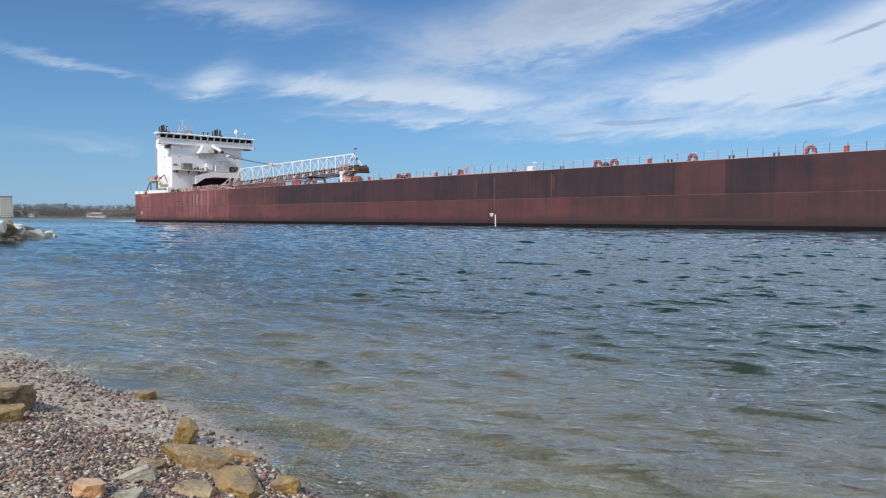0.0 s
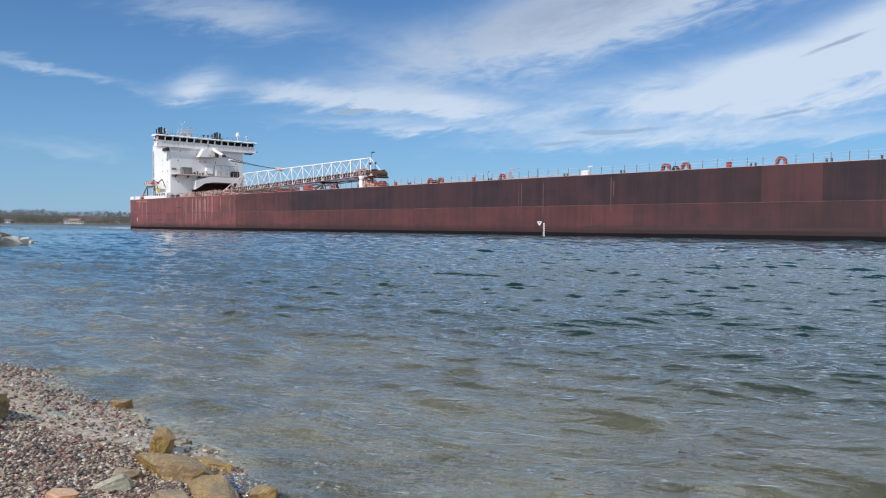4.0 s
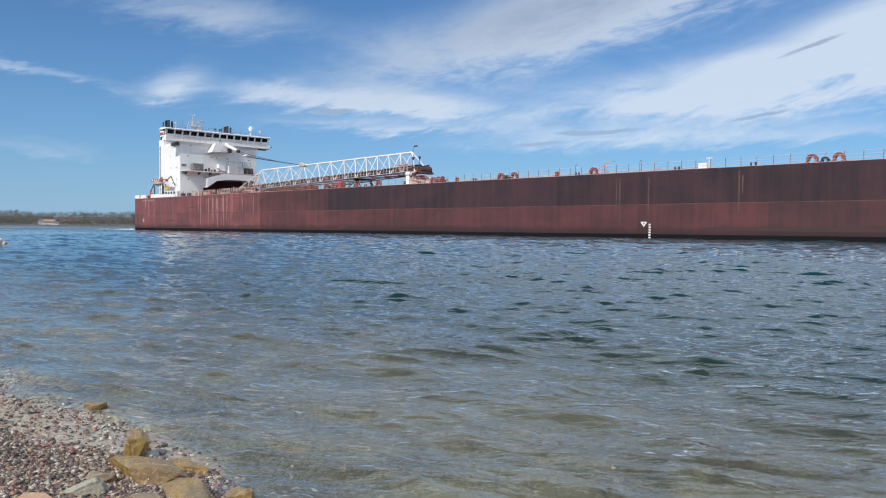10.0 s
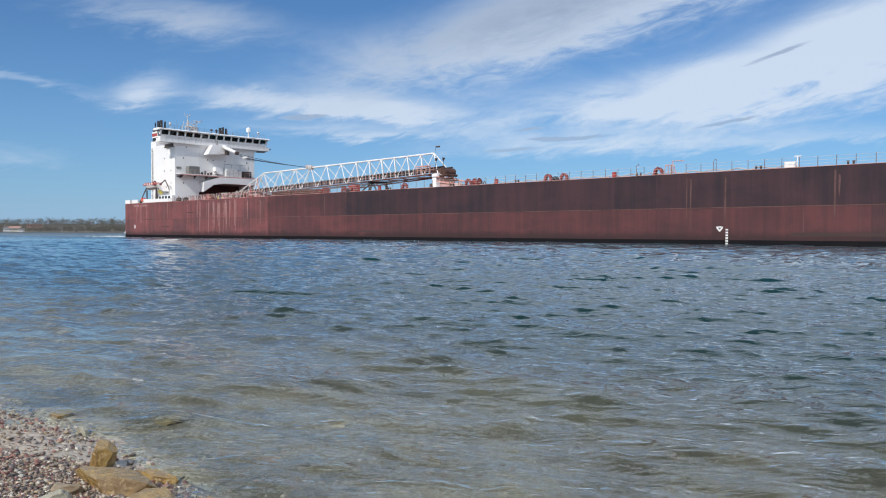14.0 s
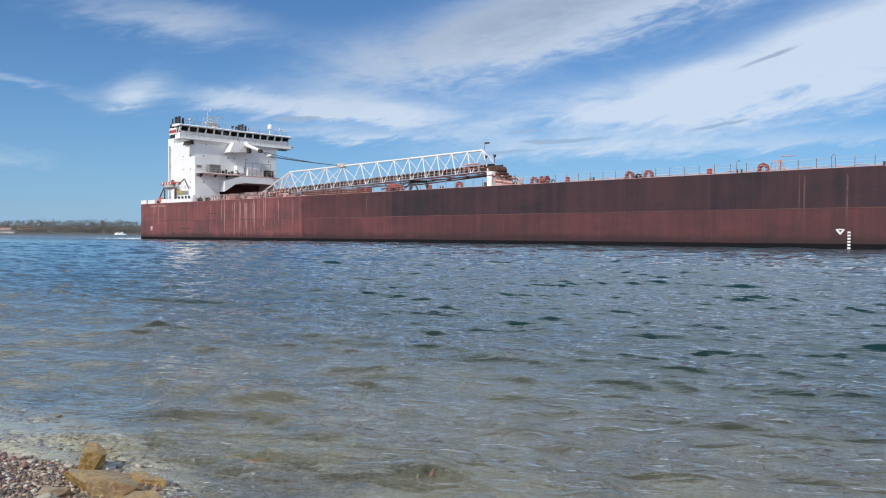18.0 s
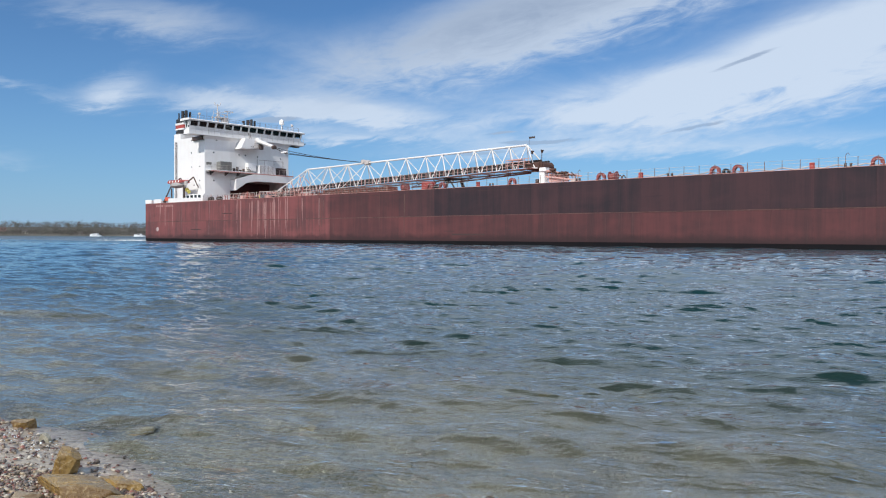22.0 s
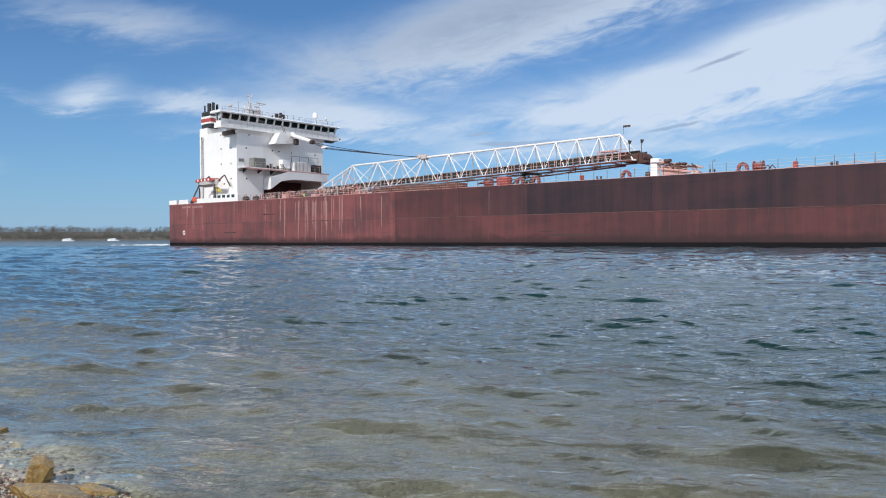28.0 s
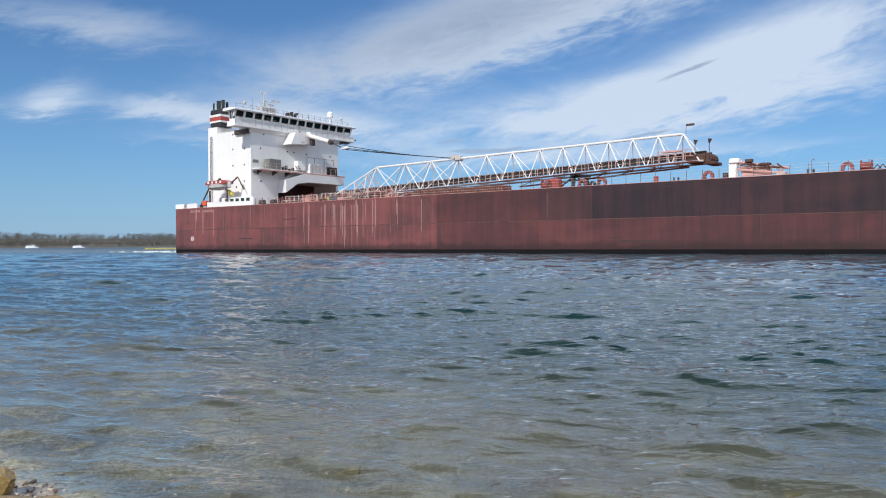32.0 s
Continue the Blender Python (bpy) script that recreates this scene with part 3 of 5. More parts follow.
def broken_mesh(seed, sx, sy, sz, cuts=13):
    """A quarried block: a box knocked off by steep planes, split in layers and chipped."""
    r = random.Random(seed)
    bm = B()
    bmesh.ops.create_cube(bm, size=2.0)
    bmesh.ops.subdivide_edges(bm, edges=bm.edges[:], cuts=cuts, use_grid_fill=True)
    planes = []
    for i in range(10):
        a = r.uniform(0, 6.283)
        planes.append((Vector((math.cos(a), math.sin(a), r.uniform(-0.2, 0.5))).normalized(), r.uniform(0.66, 1.0)))
    for i in range(4):
        planes.append((Vector((r.uniform(-0.35, 0.35), r.uniform(-0.35, 0.35), 1)).normalized(), r.uniform(0.72, 0.98)))
    ledge, drop = r.uniform(-0.2, 0.4), r.uniform(0.08, 0.22)
    turn = r.uniform(0, 6.283)
    for v in bm.verts:
        p = v.co.copy()
        for n, d in planes:
            over = p.dot(n) - d
            if over > 0:
                p -= n * over
        # one layer broken away on a side of the top
        side = p.x * math.cos(turn) + p.y * math.sin(turn) + 0.25 * noise.noise(p * 2.3 + Vector((seed, 0, 0)))
        if side > ledge and p.z > 0:
            p.z -= drop * min(1.0, (side - ledge) * 6) * p.z
        p = Vector((p.x * sx, p.y * sy, p.z * sz))
        c = p * 9.0 + Vector((seed * 1.3, seed * 0.7, 0))
        out = Vector((p.x / sx, p.y / sy, p.z / sz)).normalized()
        size = min(sx, sy, sz * 1.5)
        p += out * size * (0.07 * noise.noise(c * 0.9) + 0.06 * noise.noise(c * 2.4) + 0.045 * noise.noise(c * 6.5))
        if abs(out.z) < 0.75:
            p += Vector((out.x, out.y, 0)) * size * 0.018 * math.sin((p.z + 0.01 * noise.noise(c)) * 6.283 / max(0.018, sz * 0.45))
        v.co = p
    return bm


def block(name, label, mat, x, y, sx, sy, sz, rz, seed, up=0.0, tip=0.0, lean=0.0, cuts=13):
    ob = part(name, broken_mesh(seed, sx, sy, sz, cuts), mat)
    ob.matrix_basis = pose(x, y, bed_at(x, y) + up, tip, lean, rz)
    return tagged(ob, label, "rock", STONES)


STONES = "stones on the beach"
block("slab_rock", "golden brown flat slab of rock at the waterline", "wet_stone", -1.61, 3.21, 0.235, 0.115, 0.050, -24, 17, 0.026, 0, 3, 17)
block("slab_rock", "wet golden slab half under water", "wet_stone", -1.49, 3.35, 0.12, 0.06, 0.034, -12, 41, 0.012, 0, 4)
block("slab_rock", "wet brown flat rock with darker sides", "wet_stone", -1.32, 2.99, 0.165, 0.10, 0.042, -22, 44, 0.018, 0, 5, 15)
block("slab_rock", "flat brown stone sunk in the wet pebbles", "tan_stone", -1.44, 2.85, 0.10, 0.06, 0.035, -10, 6, 0.012)
block("standing_rock", "yellow upright stone glistening at the waterline", "wet_stone", -1.79, 3.46, 0.062, 0.050, 0.072, 34, 9, 0.045, 0, 14, 15)
block("wet_rock", "small golden stone washed by the water", "wet_stone", -1.11, 3.02, 0.068, 0.05, 0.044, 10, 15, 0.024, 0, -8)
block("beach_rock", "grey tan wedge of rock on the pebbles", "grey_stone", -1.74, 2.92, 0.085, 0.042, 0.034, 24, 21, 0.012, 0, -16)
block("beach_rock", "pale tan flat stone against the golden slab", "tan_stone", -1.75, 3.08, 0.085, 0.05, 0.026, -20, 22, 0.012)
rock("beach_rock", "rounded orange tan stone on the pebbles", "orange_stone", -1.80, 2.68, 0.105, 0.08, 0.070, -10, 24, 0.015, 0, STONES)
rock("beach_rock", "grey green stone among the pebbles", "grey_stone", -1.64, 2.70, 0.085, 0.06, 0.045, 15, 27, 0.01, 0, STONES)
block("boulder", "layered tan boulder with darker sides on the beach", "tan_stone", -2.98, 3.66, 0.25, 0.19, 0.105, -14, 31, 0.070, 0, -3, 19)
block("boulder", "orange brown stone at the foot of the boulder", "wet_stone", -2.78, 3.44, 0.12, 0.08, 0.05, 6, 33, 0.025)
rock("wet_rock", "small orange stone in the shallow water", "wet_stone", -4.5, 6.15, 0.15, 0.09, 0.07, 8, 35, 0.03, 0, STONES)
rock("wet_rock", "flat orange stone at the water's edge", "wet_stone", -2.54, 4.42, 0.095, 0.06, 0.06, 5, 37, 0.016, 0, STONES)
rock("wet_rock", "dark grey stone at the water's edge", "grey_stone", -2.23, 4.1, 0.05, 0.04, 0.045, 5, 38, 0.015, 0, STONES)
SUNK = "stones under the water"
for i in range(26):
    r = random.Random(500 + i)
    u, v = r.uniform(-4.5, 5.5), 1.9 + r.random() ** 1.4 * 4.2
    p = SU * u + SV * v
    size = r.uniform(0.06, 0.19)
    rock("sunken_rock", "brown stone under clear shallow water", "sunk_stone", p.x, p.y, size, size * r.uniform(0.6, 0.9), size * 0.42, r.uniform(0, 360), 60 + i, 0.0, 0, SUNK)
rock("sunken_rock", "orange flat stone just under the surface", "sunk_orange", -1.12, 3.78, 0.10, 0.07, 0.04, -5, 91, -0.012, 0, SUNK)

# a point of pale boulders further along the shore
PILE = "boulders of the rock point"
for i in range(78):
    r = random.Random(900 + i)
    f = (i / 78) ** 1.1 * 2.0
    side = r.uniform(-0.25, 1.0) * (0.5 + 1.6 * min(f, 1))
    x, y = -29.2 + 3.8 * f - 0.93 * side, 41.6 - 9.8 * f - 0.36 * side
    size = r.uniform(0.42, 0.72) * (0.6 + 0.5 * min(1, f * 1.6))
    ob = part("boulder", rock_mesh(700 + i, size, size * r.uniform(0.7, 0.95), size * r.uniform(0.6, 0.85), subdiv=3), "lime_stone" if r.random() < 0.8 else "tan_stone")
    ob.matrix_basis = pose(x, y, -0.1 + min(1.15, f * 1.9) * (0.25 + 0.75 * r.random()) * (1 - abs(side - 0.8) * 0.25), r.uniform(-15, 15), 0, r.uniform(0, 360))
    tagged(ob, "pale broken limestone boulder in a shoreline heap", "boulder", PILE)
core = B()
prism(core, ((-29.5, 41.2), (-27.0, 35.5), (-23.0, 25.5), (-21.0, 20.0), (-25.0, 19.0), (-28.6, 28.0), (-30.6, 37.0)), 2, -2.5, 0.05)
ob = part("rubble_base", core, "lime_stone")
tagged(ob, "pale rubble under the boulders of the point", "rubble")


def loose(name, count, spot, size, mat, seed):
    """Many small stones in one mesh."""
    rg = np.random.default_rng(seed)
    t = (1 + 5 ** 0.5) / 2
    base = np.array([(-1, t, 0), (1, t, 0), (-1, -t, 0), (1, -t, 0), (0, -1, t), (0, 1, t), (0, -1, -t), (0, 1, -t), (t, 0, -1), (t, 0, 1), (-t, 0, -1), (-t, 0, 1)], float) / 1.902
    tri = np.array([(0, 11, 5), (0, 5, 1), (0, 1, 7), (0, 7, 10), (0, 10, 11), (1, 5, 9), (5, 11, 4), (11, 10, 2), (10, 7, 6), (7, 1, 8), (3, 9, 4), (3, 4, 2), (3, 2, 6), (3, 6, 8), (3, 8, 9), (4, 9, 5), (2, 4, 11), (6, 2, 10), (8, 6, 7), (9, 8, 1)])
    u, v = spot(rg, count)
    s = size(rg, count)
    shape = base[None] * (1 + rg.normal(0, 0.22, (count, 12, 1)))
    shape = shape * (s[:, None] * np.stack((rg.uniform(0.85, 1.35, count), rg.uniform(0.6, 1.0, count), rg.uniform(0.38, 0.75, count)), -1))[:, None, :]
    a = rg.uniform(0, 6.283, count)
    c, sn = np.cos(a)[:, None], np.sin(a)[:, None]
    tip = rg.normal(0, 0.25, count)[:, None]
    x, y, z = shape[..., 0] * c - shape[..., 1] * sn, shape[..., 0] * sn + shape[..., 1] * c, shape[..., 2]
    z = z + x * tip
    out = np.stack((x + u[:, None], y + v[:, None], z + (bed_height(u, v) + 0.12 * s + rg.uniform(0, 0.6, count) * s)[:, None]), -1).astype(np.float32)
    faces = (tri[None] + (np.arange(count) * 12)[:, None, None]).reshape(-1, 3)
    me = bpy.data.meshes.new(name)
    me.vertices.add(count * 12)
    me.vertices.foreach_set("co", out.ravel())
    me.loops.add(faces.size)
    me.loops.foreach_set("vertex_index", faces.ravel().astype(np.int32))
    me.polygons.add(len(faces))
    me.polygons.foreach_set("loop_start", np.arange(0, faces.size, 3, dtype=np.int32))
    me.update(calc_edges=True)
    me.shade_smooth()
    me.materials.append(MAT[mat])
    ob = new(name, me)
    ob.matrix_basis = SHORE
    return ob


def near_beach(rg, n):
    u = rg.normal(-2.9, 0.75, n)
    return u, 1.66 + np.clip(0.55 * (u + 3.3), -0.55, 0) - np.abs(rg.normal(0, 0.62, n))


def along_beach(rg, n):
    return rg.normal(-6.5, 1.9, n), 1.72 - np.abs(rg.normal(0, 0.8, n))


def wide_beach(rg, n):
    return rg.uniform(-22.0, 9.0, n), 1.6 - rg.random(n) ** 0.8 * 8.0


def shallows(rg, n):
    return rg.normal(-1.8, 2.2, n), 1.3 + np.abs(rg.normal(0, 1.5, n))


pebbles = loose("pebbles", 31000, near_beach, lambda g, n: 0.0034 + 0.0036 * g.random(n) + 0.008 * g.random(n) ** 6, "pebble", 3)
tagged(pebbles, "mixed red, grey and cream beach pebbles", "pebbles", kind="stuff")
pebbles = loose("pebbles", 350, near_beach, lambda g, n: g.uniform(0.009, 0.017, n), "pebble", 4)
tagged(pebbles, "larger rounded stones among the beach pebbles", "pebbles", kind="stuff")
pebbles = loose("pebbles", 9000, along_beach, lambda g, n: 0.005 + 0.011 * g.random(n) ** 3, "pebble", 5)
tagged(pebbles, "coarse gravel further along the beach", "pebbles", kind="stuff")
pebbles = loose("pebbles", 6000, wide_beach, lambda g, n: g.uniform(0.006, 0.018, n), "pebble", 7)
tagged(pebbles, "scattered pebbles on the sand of the beach", "pebbles", kind="stuff")
pebbles = loose("pebbles", 5000, shallows, lambda g, n: 0.003 + 0.009 * g.random(n) ** 4, "pebble", 6)
tagged(pebbles, "pebbles under the shallow water", "pebbles", kind="stuff")



def wash_line(rg, n):
    clump = rg.uniform(-9.0, 1.0, 15)
    i = rg.integers(0, 15, n)
    u = clump[i] + rg.normal(0, 0.22, n)
    return u, 1.37 + 0.10 * np.sin(u * 0.9 + 0.5) + 0.05 * np.sin(u * 2.7) + rg.normal(0, 0.05, n) + 0.13


shore_foam = loose("foam", 500, wash_line, lambda g, n: 0.002 + 0.0045 * g.random(n) ** 2, "foam", 9)
tagged(shore_foam, "white foam of small waves on the gravel edge", "foam", kind="stuff")

# ---- the far bank ----


def polar(az, r, z=0.0):
    return Vector((r * math.sin(radians(az)), r * math.cos(radians(az)), z))


bank = B()
prev = None
for i in range(0, 101):
    az = -85 + i * 1.7
    lift = 5 + 3.5 * noise.noise(Vector((i * 0.21, 0, 0)))
    ring = [bank.verts.new(polar(az, r, z)) for r, z in ((1236, -3), (1250, 0.8), (1285, 2.6), (1420, 7 + lift), (1540, 11 + lift), (2400, -6))]
    if prev:
        for a in range(5):
            bank.faces.new((prev[a], ring[a], ring[a + 1], prev[a + 1]))
    prev = ring
ob = part("far_bank", bank, "bank", smooth=True)
tagged(ob, "low grassy far river bank", "bank", kind="structure")


def woods(name, count, seed, az0, az1, r0, r1, tall0, tall1):
    """Leafless far trees: a thin trunk under many ragged sprays of twigs, in one mesh."""
    rg = np.random.default_rng(seed)
    sprays = 14
    n = count * sprays
    az, rad = np.radians(rg.uniform(az0, az1, count)), rg.uniform(r0, r1, count)
    tall = rg.uniform(tall0, tall1, count) * (0.9 + 0.12 * np.sin(az * 37) + 0.08 * np.sin(az * 91))
    foot = np.stack((rad * np.sin(az), rad * np.cos(az), 1.0 + 15 * (rad - 1270) / 250), -1)
    at = np.repeat(foot, sprays, 0)
    t = np.repeat(tall, sprays)
    at = at + np.stack((rg.normal(0, 0.17, n) * t, rg.normal(0, 0.17, n) * t, rg.uniform(0.06, 0.85, n) * t), -1)
    base = np.array([(1, 0.3, -0.5), (-0.8, 0.87, -0.2), (-0.5, -0.87, -0.6), (0.2, 0.0, 0.85)])
    size = np.stack((rg.uniform(0.03, 0.10, n) * t, rg.uniform(0.03, 0.10, n) * t, rg.uniform(0.04, 0.12, n) * t), -1)
    verts = (base[None] * (1 + rg.normal(0, 0.3, (n, 4, 1))) * size[:, None, :] + at[:, None, :]).reshape(-1, 3)
    tri = np.array([(0, 1, 3), (1, 2, 3), (2, 0, 3), (0, 2, 1)])
    faces = (tri[None] + (np.arange(n) * 4)[:, None, None]).reshape(-1, 3)
    me = bpy.data.meshes.new(name)
    me.vertices.add(len(verts))
    me.vertices.foreach_set("co", verts.astype(np.float32).ravel())
    me.loops.add(faces.size)
    me.loops.foreach_set("vertex_index", faces.ravel().astype(np.int32))
    me.polygons.add(len(faces))
    me.polygons.foreach_set("loop_start", np.arange(0, faces.size, 3, dtype=np.int32))
    me.update(calc_edges=True)
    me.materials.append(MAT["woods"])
    return tagged(new(name, me), "brown leafless spring woods on the far bank", "woods", kind="stuff")


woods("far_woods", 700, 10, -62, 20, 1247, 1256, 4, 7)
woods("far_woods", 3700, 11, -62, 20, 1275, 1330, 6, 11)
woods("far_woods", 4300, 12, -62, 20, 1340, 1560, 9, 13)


def house(az, r, w, d, h, mat, roof, windows=0, storeys=1, label="", kind="house"):
    """A far building: walls, roof and rows of windows."""
    root = new("building")
    root.matrix_basis = Matrix.Translation(polar(az, r, 1.8 + 8 * max(0, r - 1270) / 300)) @ pose(0, 0, 0, 0, 0, -az)
    part("wall", box(B(), -w / 2, w / 2, 0, d, -4, h), mat, root)
    if roof == "flat":
        part("roof", box(B(), -w / 2 - 0.3, w / 2 + 0.3, -0.3, d + 0.3, h + 0.01, h + 0.6), "roof_grey", root)
    else:
        part("roof", prism(B(), ((-0.6, h), (d / 2, h + d * 0.32), (d + 0.6, h)), 0, -w / 2 - 0.5, w / 2 + 0.5), roof, root)
    pane = None
    for s in range(storeys):
        for i in range(windows):
            x, z = -w / 2 + (i + 0.5) * w / windows, h / storeys * (s + 0.55)
            if pane is None:
                pane = part("window", box(B(), -w / windows * 0.28, w / windows * 0.28, -0.08, 0.1, -h / storeys * 0.22, h / storeys * 0.22), "glass", root)
                pane.matrix_basis = pose(x, 0, z)
            else:
                again(pane, root, x, 0, z)
    return tagged(root, label, kind)


house(-38.25, 1258, 30, 16, 29, "wall_pale", "flat", 8, 9, "cream concrete apartment tower on the far bank", "tower block")
house(-31.4, 1330, 20, 12, 9.0, "wall_brick", "flat", 5, 2, "brick red building on the far bank", "building")
house(-32.55, 1256, 14, 9, 4.5, "wall_pale", "wall_brick", 5, 1, "pale house with a red roof on the far bank", "house")
house(-33.0, 1256, 9, 7, 4.0, "boat", "roof_grey", 4, 1, "white low house at the far waterside", "house")
house(-36.5, 1262, 7, 6, 4, "boat", "roof_grey", 2, 1, "small white house among the far trees", "house")
house(-37.6, 1262, 6, 6, 4, "boat", "roof_grey", 2, 1, "small white house among the far trees", "house")
house(-38.7, 1262, 7, 6, 4, "wall_pale", "roof_grey", 2, 1, "small cream house among the far trees", "house")
house(-29.9, 1290, 8, 6, 4, "wall_pale", "roof_grey", 2, 1, "small cream house among the far trees", "house")
house(-32.15, 1252, 7, 5, 3, "boat", "roof_grey", 2, 1, "small white boathouse at the far waterside", "house")

# ---- the ship: x forward from the stern, y to port from the starboard side, z up from the water ----
BEAM, DECK, LONG = 31.2, 8.1, 305.0
ship = new("bulk_carrier")
tagged(ship, "long rust red lake bulk carrier with white aft house", "ship")


def outline(z):
    flare = 0.0 if z > -1 else 1.0
    pts = [(-1.0 + flare * 3, 0.6), (-0.2 + flare * 3, 0)]
    pts += [(LONG - 24, 0), (LONG - 12, 2.2), (LONG - 4, 7.5), (LONG, 15.6), (LONG - 4, 23.7), (LONG - 12, 29), (LONG - 24, BEAM)]
    pts += [(-0.2 + flare * 3, BEAM), (-1.0 + flare * 3, BEAM - 0.6)]
    return pts


bm = B()
rows = [[bm.verts.new((x, y, z)) for x, y in outline(z)] for z in (-6.5, 0.0, DECK - 0.02)]
for a, b in zip(rows, rows[1:]):
    for i in range(len(a)):
        j = (i + 1) % len(a)
        bm.faces.new((a[i], a[j], b[j], b[i]))
bm.faces.new(rows[0]), bm.faces.new(rows[-1])
part("hull", bm, "plate_lower", ship, "rust red riveted steel hull")
part("deck", box(B(), -0.7, LONG - 24, 0.25, BEAM - 0.25, DECK - 0.016, DECK + 0.004), "deck", ship)

# side plates, strake by strake
r = random.Random(4)
SEAM, TOPSEAM = 4.12, 7.78
EDGES = [-0.1, 5.5, 11.2, 18.4, 24.5, 31.0, 36.6, 43.0, 48.4, 54.0, 62.6]
x = 62.6
while x < LONG - 30:
    x += r.choice((4.2, 5.6, 6.4, 7.3, 8.2))
    EDGES.append(min(x, LONG - 24))
for a, b in zip(EDGES, EDGES[1:]):
    # the paint darkens forward, plate by plate
    lower = "plate_aft" if b < 63 else ("plate_lower" if b < 92 else ("plate_low" if b < 170 else "plate_mid"))
    upper = "plate_aft" if b < 63 else ("plate_low" if b < 82 else ("plate_mid" if b < 93 or r.random() < 0.15 else "plate_upper"))
    for z0, z1, mat in ((0.55, SEAM - 0.05, lower), (SEAM + 0.06, DECK, upper)):
        bm = box(B(), a + 0.004, b - 0.004, -0.028 - r.random() * 0.008, 0.2, z0, z1)
        part("hull_plate", bm, mat, ship)
part("boot_topping", box(B(), -0.15, LONG - 24, -0.035, 0.2, -1.5, 0.545), "boot", ship, "black boot topping at the waterline")
part("side_seam", box(B(), -0.15, LONG - 24, -0.06, 0.2, SEAM - 0.05, SEAM + 0.05), "rub", ship, "rusty rubbing strake along the side")
part("deck_edge", box(B(), -0.15, LONG - 24, -0.05, 0.25, DECK, DECK + 0.05), "pink", ship, "pale worn edge of the deck plating")
part("scuffed_band", box(B(), 158.6, 196, -0.045, 0.2, 1.0, 1.38), "scuff", ship, "black scuffed band above the waterline")
for x0, x1, z0, z1 in ((62.5, 80, 7.55, 7.6), (94, 112, 7.5, 7.55), (18.8, 22.5, 2.3, 2.5), (89.5, 95.5, 1.35, 1.6), (30.5, 33.8, 5.4, 5.55), (88, 90, 1.9, 2.0)):
    part("scuff", box(B(), x0, x1, -0.047, 0.1, z0, z1), "scuff", ship)

# pale water runs below the scuppers near the stern
r = random.Random(21)
for x0, wide, many in ((11.7, 0.4, 2), (22.0, 0.3, 1), (31.3, 0.5, 2), (35.4, 0.4, 2), (36.8, 0.6, 3), (40.0, 1.2, 4), (42.6, 1.4, 6), (44.4, 1.2, 7), (46.9, 1.6, 9), (49.0, 1.2, 4), (50.9, 0.8, 3), (55.5, 1.0, 2), (60.0, 0.8, 3), (6.6, 0.9, 2), (8.6, 0.5, 2), (61.0, 1.0, 2), (80.0, 0.25, 2), (147.4, 0.6, 2), (151.6, 0.3, 1), (163.0, 0.7, 2)):
    for _ in range(many):
        x, w = x0 + r.uniform(-0.5, 0.5) * wide, r.uniform(0.06, 0.22)
        z1 = DECK - r.uniform(0.1, 0.9)
        z0 = max(0.7, z1 - r.uniform(2.2, 6.8))
        bm = prism(B(), ((x - w * 0.15, z0), (x + w * 0.2, z0 + 0.4), (x + w * 0.5, z1 - 0.3), (x + w * 0.25, z1), (x - w * 0.4, z1), (x - w * 0.5, z0 + 1.0)), 1, -0.042, 0.05)
        part("water_run", bm, "run" if x < 60 else "rub", ship, "pale run down the ship's side")

# load line mark, draught marks, stern marks and the name as plain bars
bm = B()
prism(bm, ((150.62, 1.95), (150.78, 2.05), (151.05, 1.66), (151.32, 2.05), (151.48, 1.95), (151.05, 1.42)), 1, -0.05, 0.05)
part("load_mark", bm, "white", ship, "white load line mark")
part("load_mark", box(B(), 150.86, 151.24, -0.05, 0.05, 1.92, 2.04), "white", ship)
for i in range(6):
    part("draught_mark", box(B(), 151.72, 152.0, -0.05, 0.05, 0.05 + i * 0.31, 0.22 + i * 0.31), "white", ship)
for i in range(5):
    part("name_bar", box(B(), 4.6 + i * 0.62, 5.05 + i * 0.62, -0.05, 0.05, 7.32, 7.72), "run", ship)
for i in range(6):
    part("name_bar", box(B(), 8.2 + i * 0.62, 8.65 + i * 0.62, -0.05, 0.05, 7.28, 7.68), "run", ship)
bm = B()
bmesh.ops.create_circle(bm, cap_ends=True, radius=0.42, segments=20, matrix=pose(5.15, -0.05, 2.5, 90))
part("stern_mark", bm, "white", ship, "round white mark with a cross")
part("stern_mark_cross", box(B(), 4.85, 5.45, -0.06, -0.052, 2.42, 2.58), "plate_aft", ship)
part("stern_mark_cross", box(B(), 5.07, 5.23, -0.06, -0.052, 2.2, 2.8), "plate_aft", ship)

# deck rail: posts and wires
post = part("rail_post", tube(B(), (0, 0, 0), (0, 0, 1.08), 0.035, n=5), "post", ship)
post.matrix_basis = pose(23.0, 0.28, DECK)
x = 24.77
while x < 279:
    again(post, ship, x, 0.28 + 0.02 * math.sin(x * 7), DECK)
    x += 1.77
for z in (0.36, 0.7, 1.04):
    part("rail_wire", tube(B(), (23, 0.28, DECK + z), (279, 0.28, DECK + z), 0.016, n=4), "rail", ship)
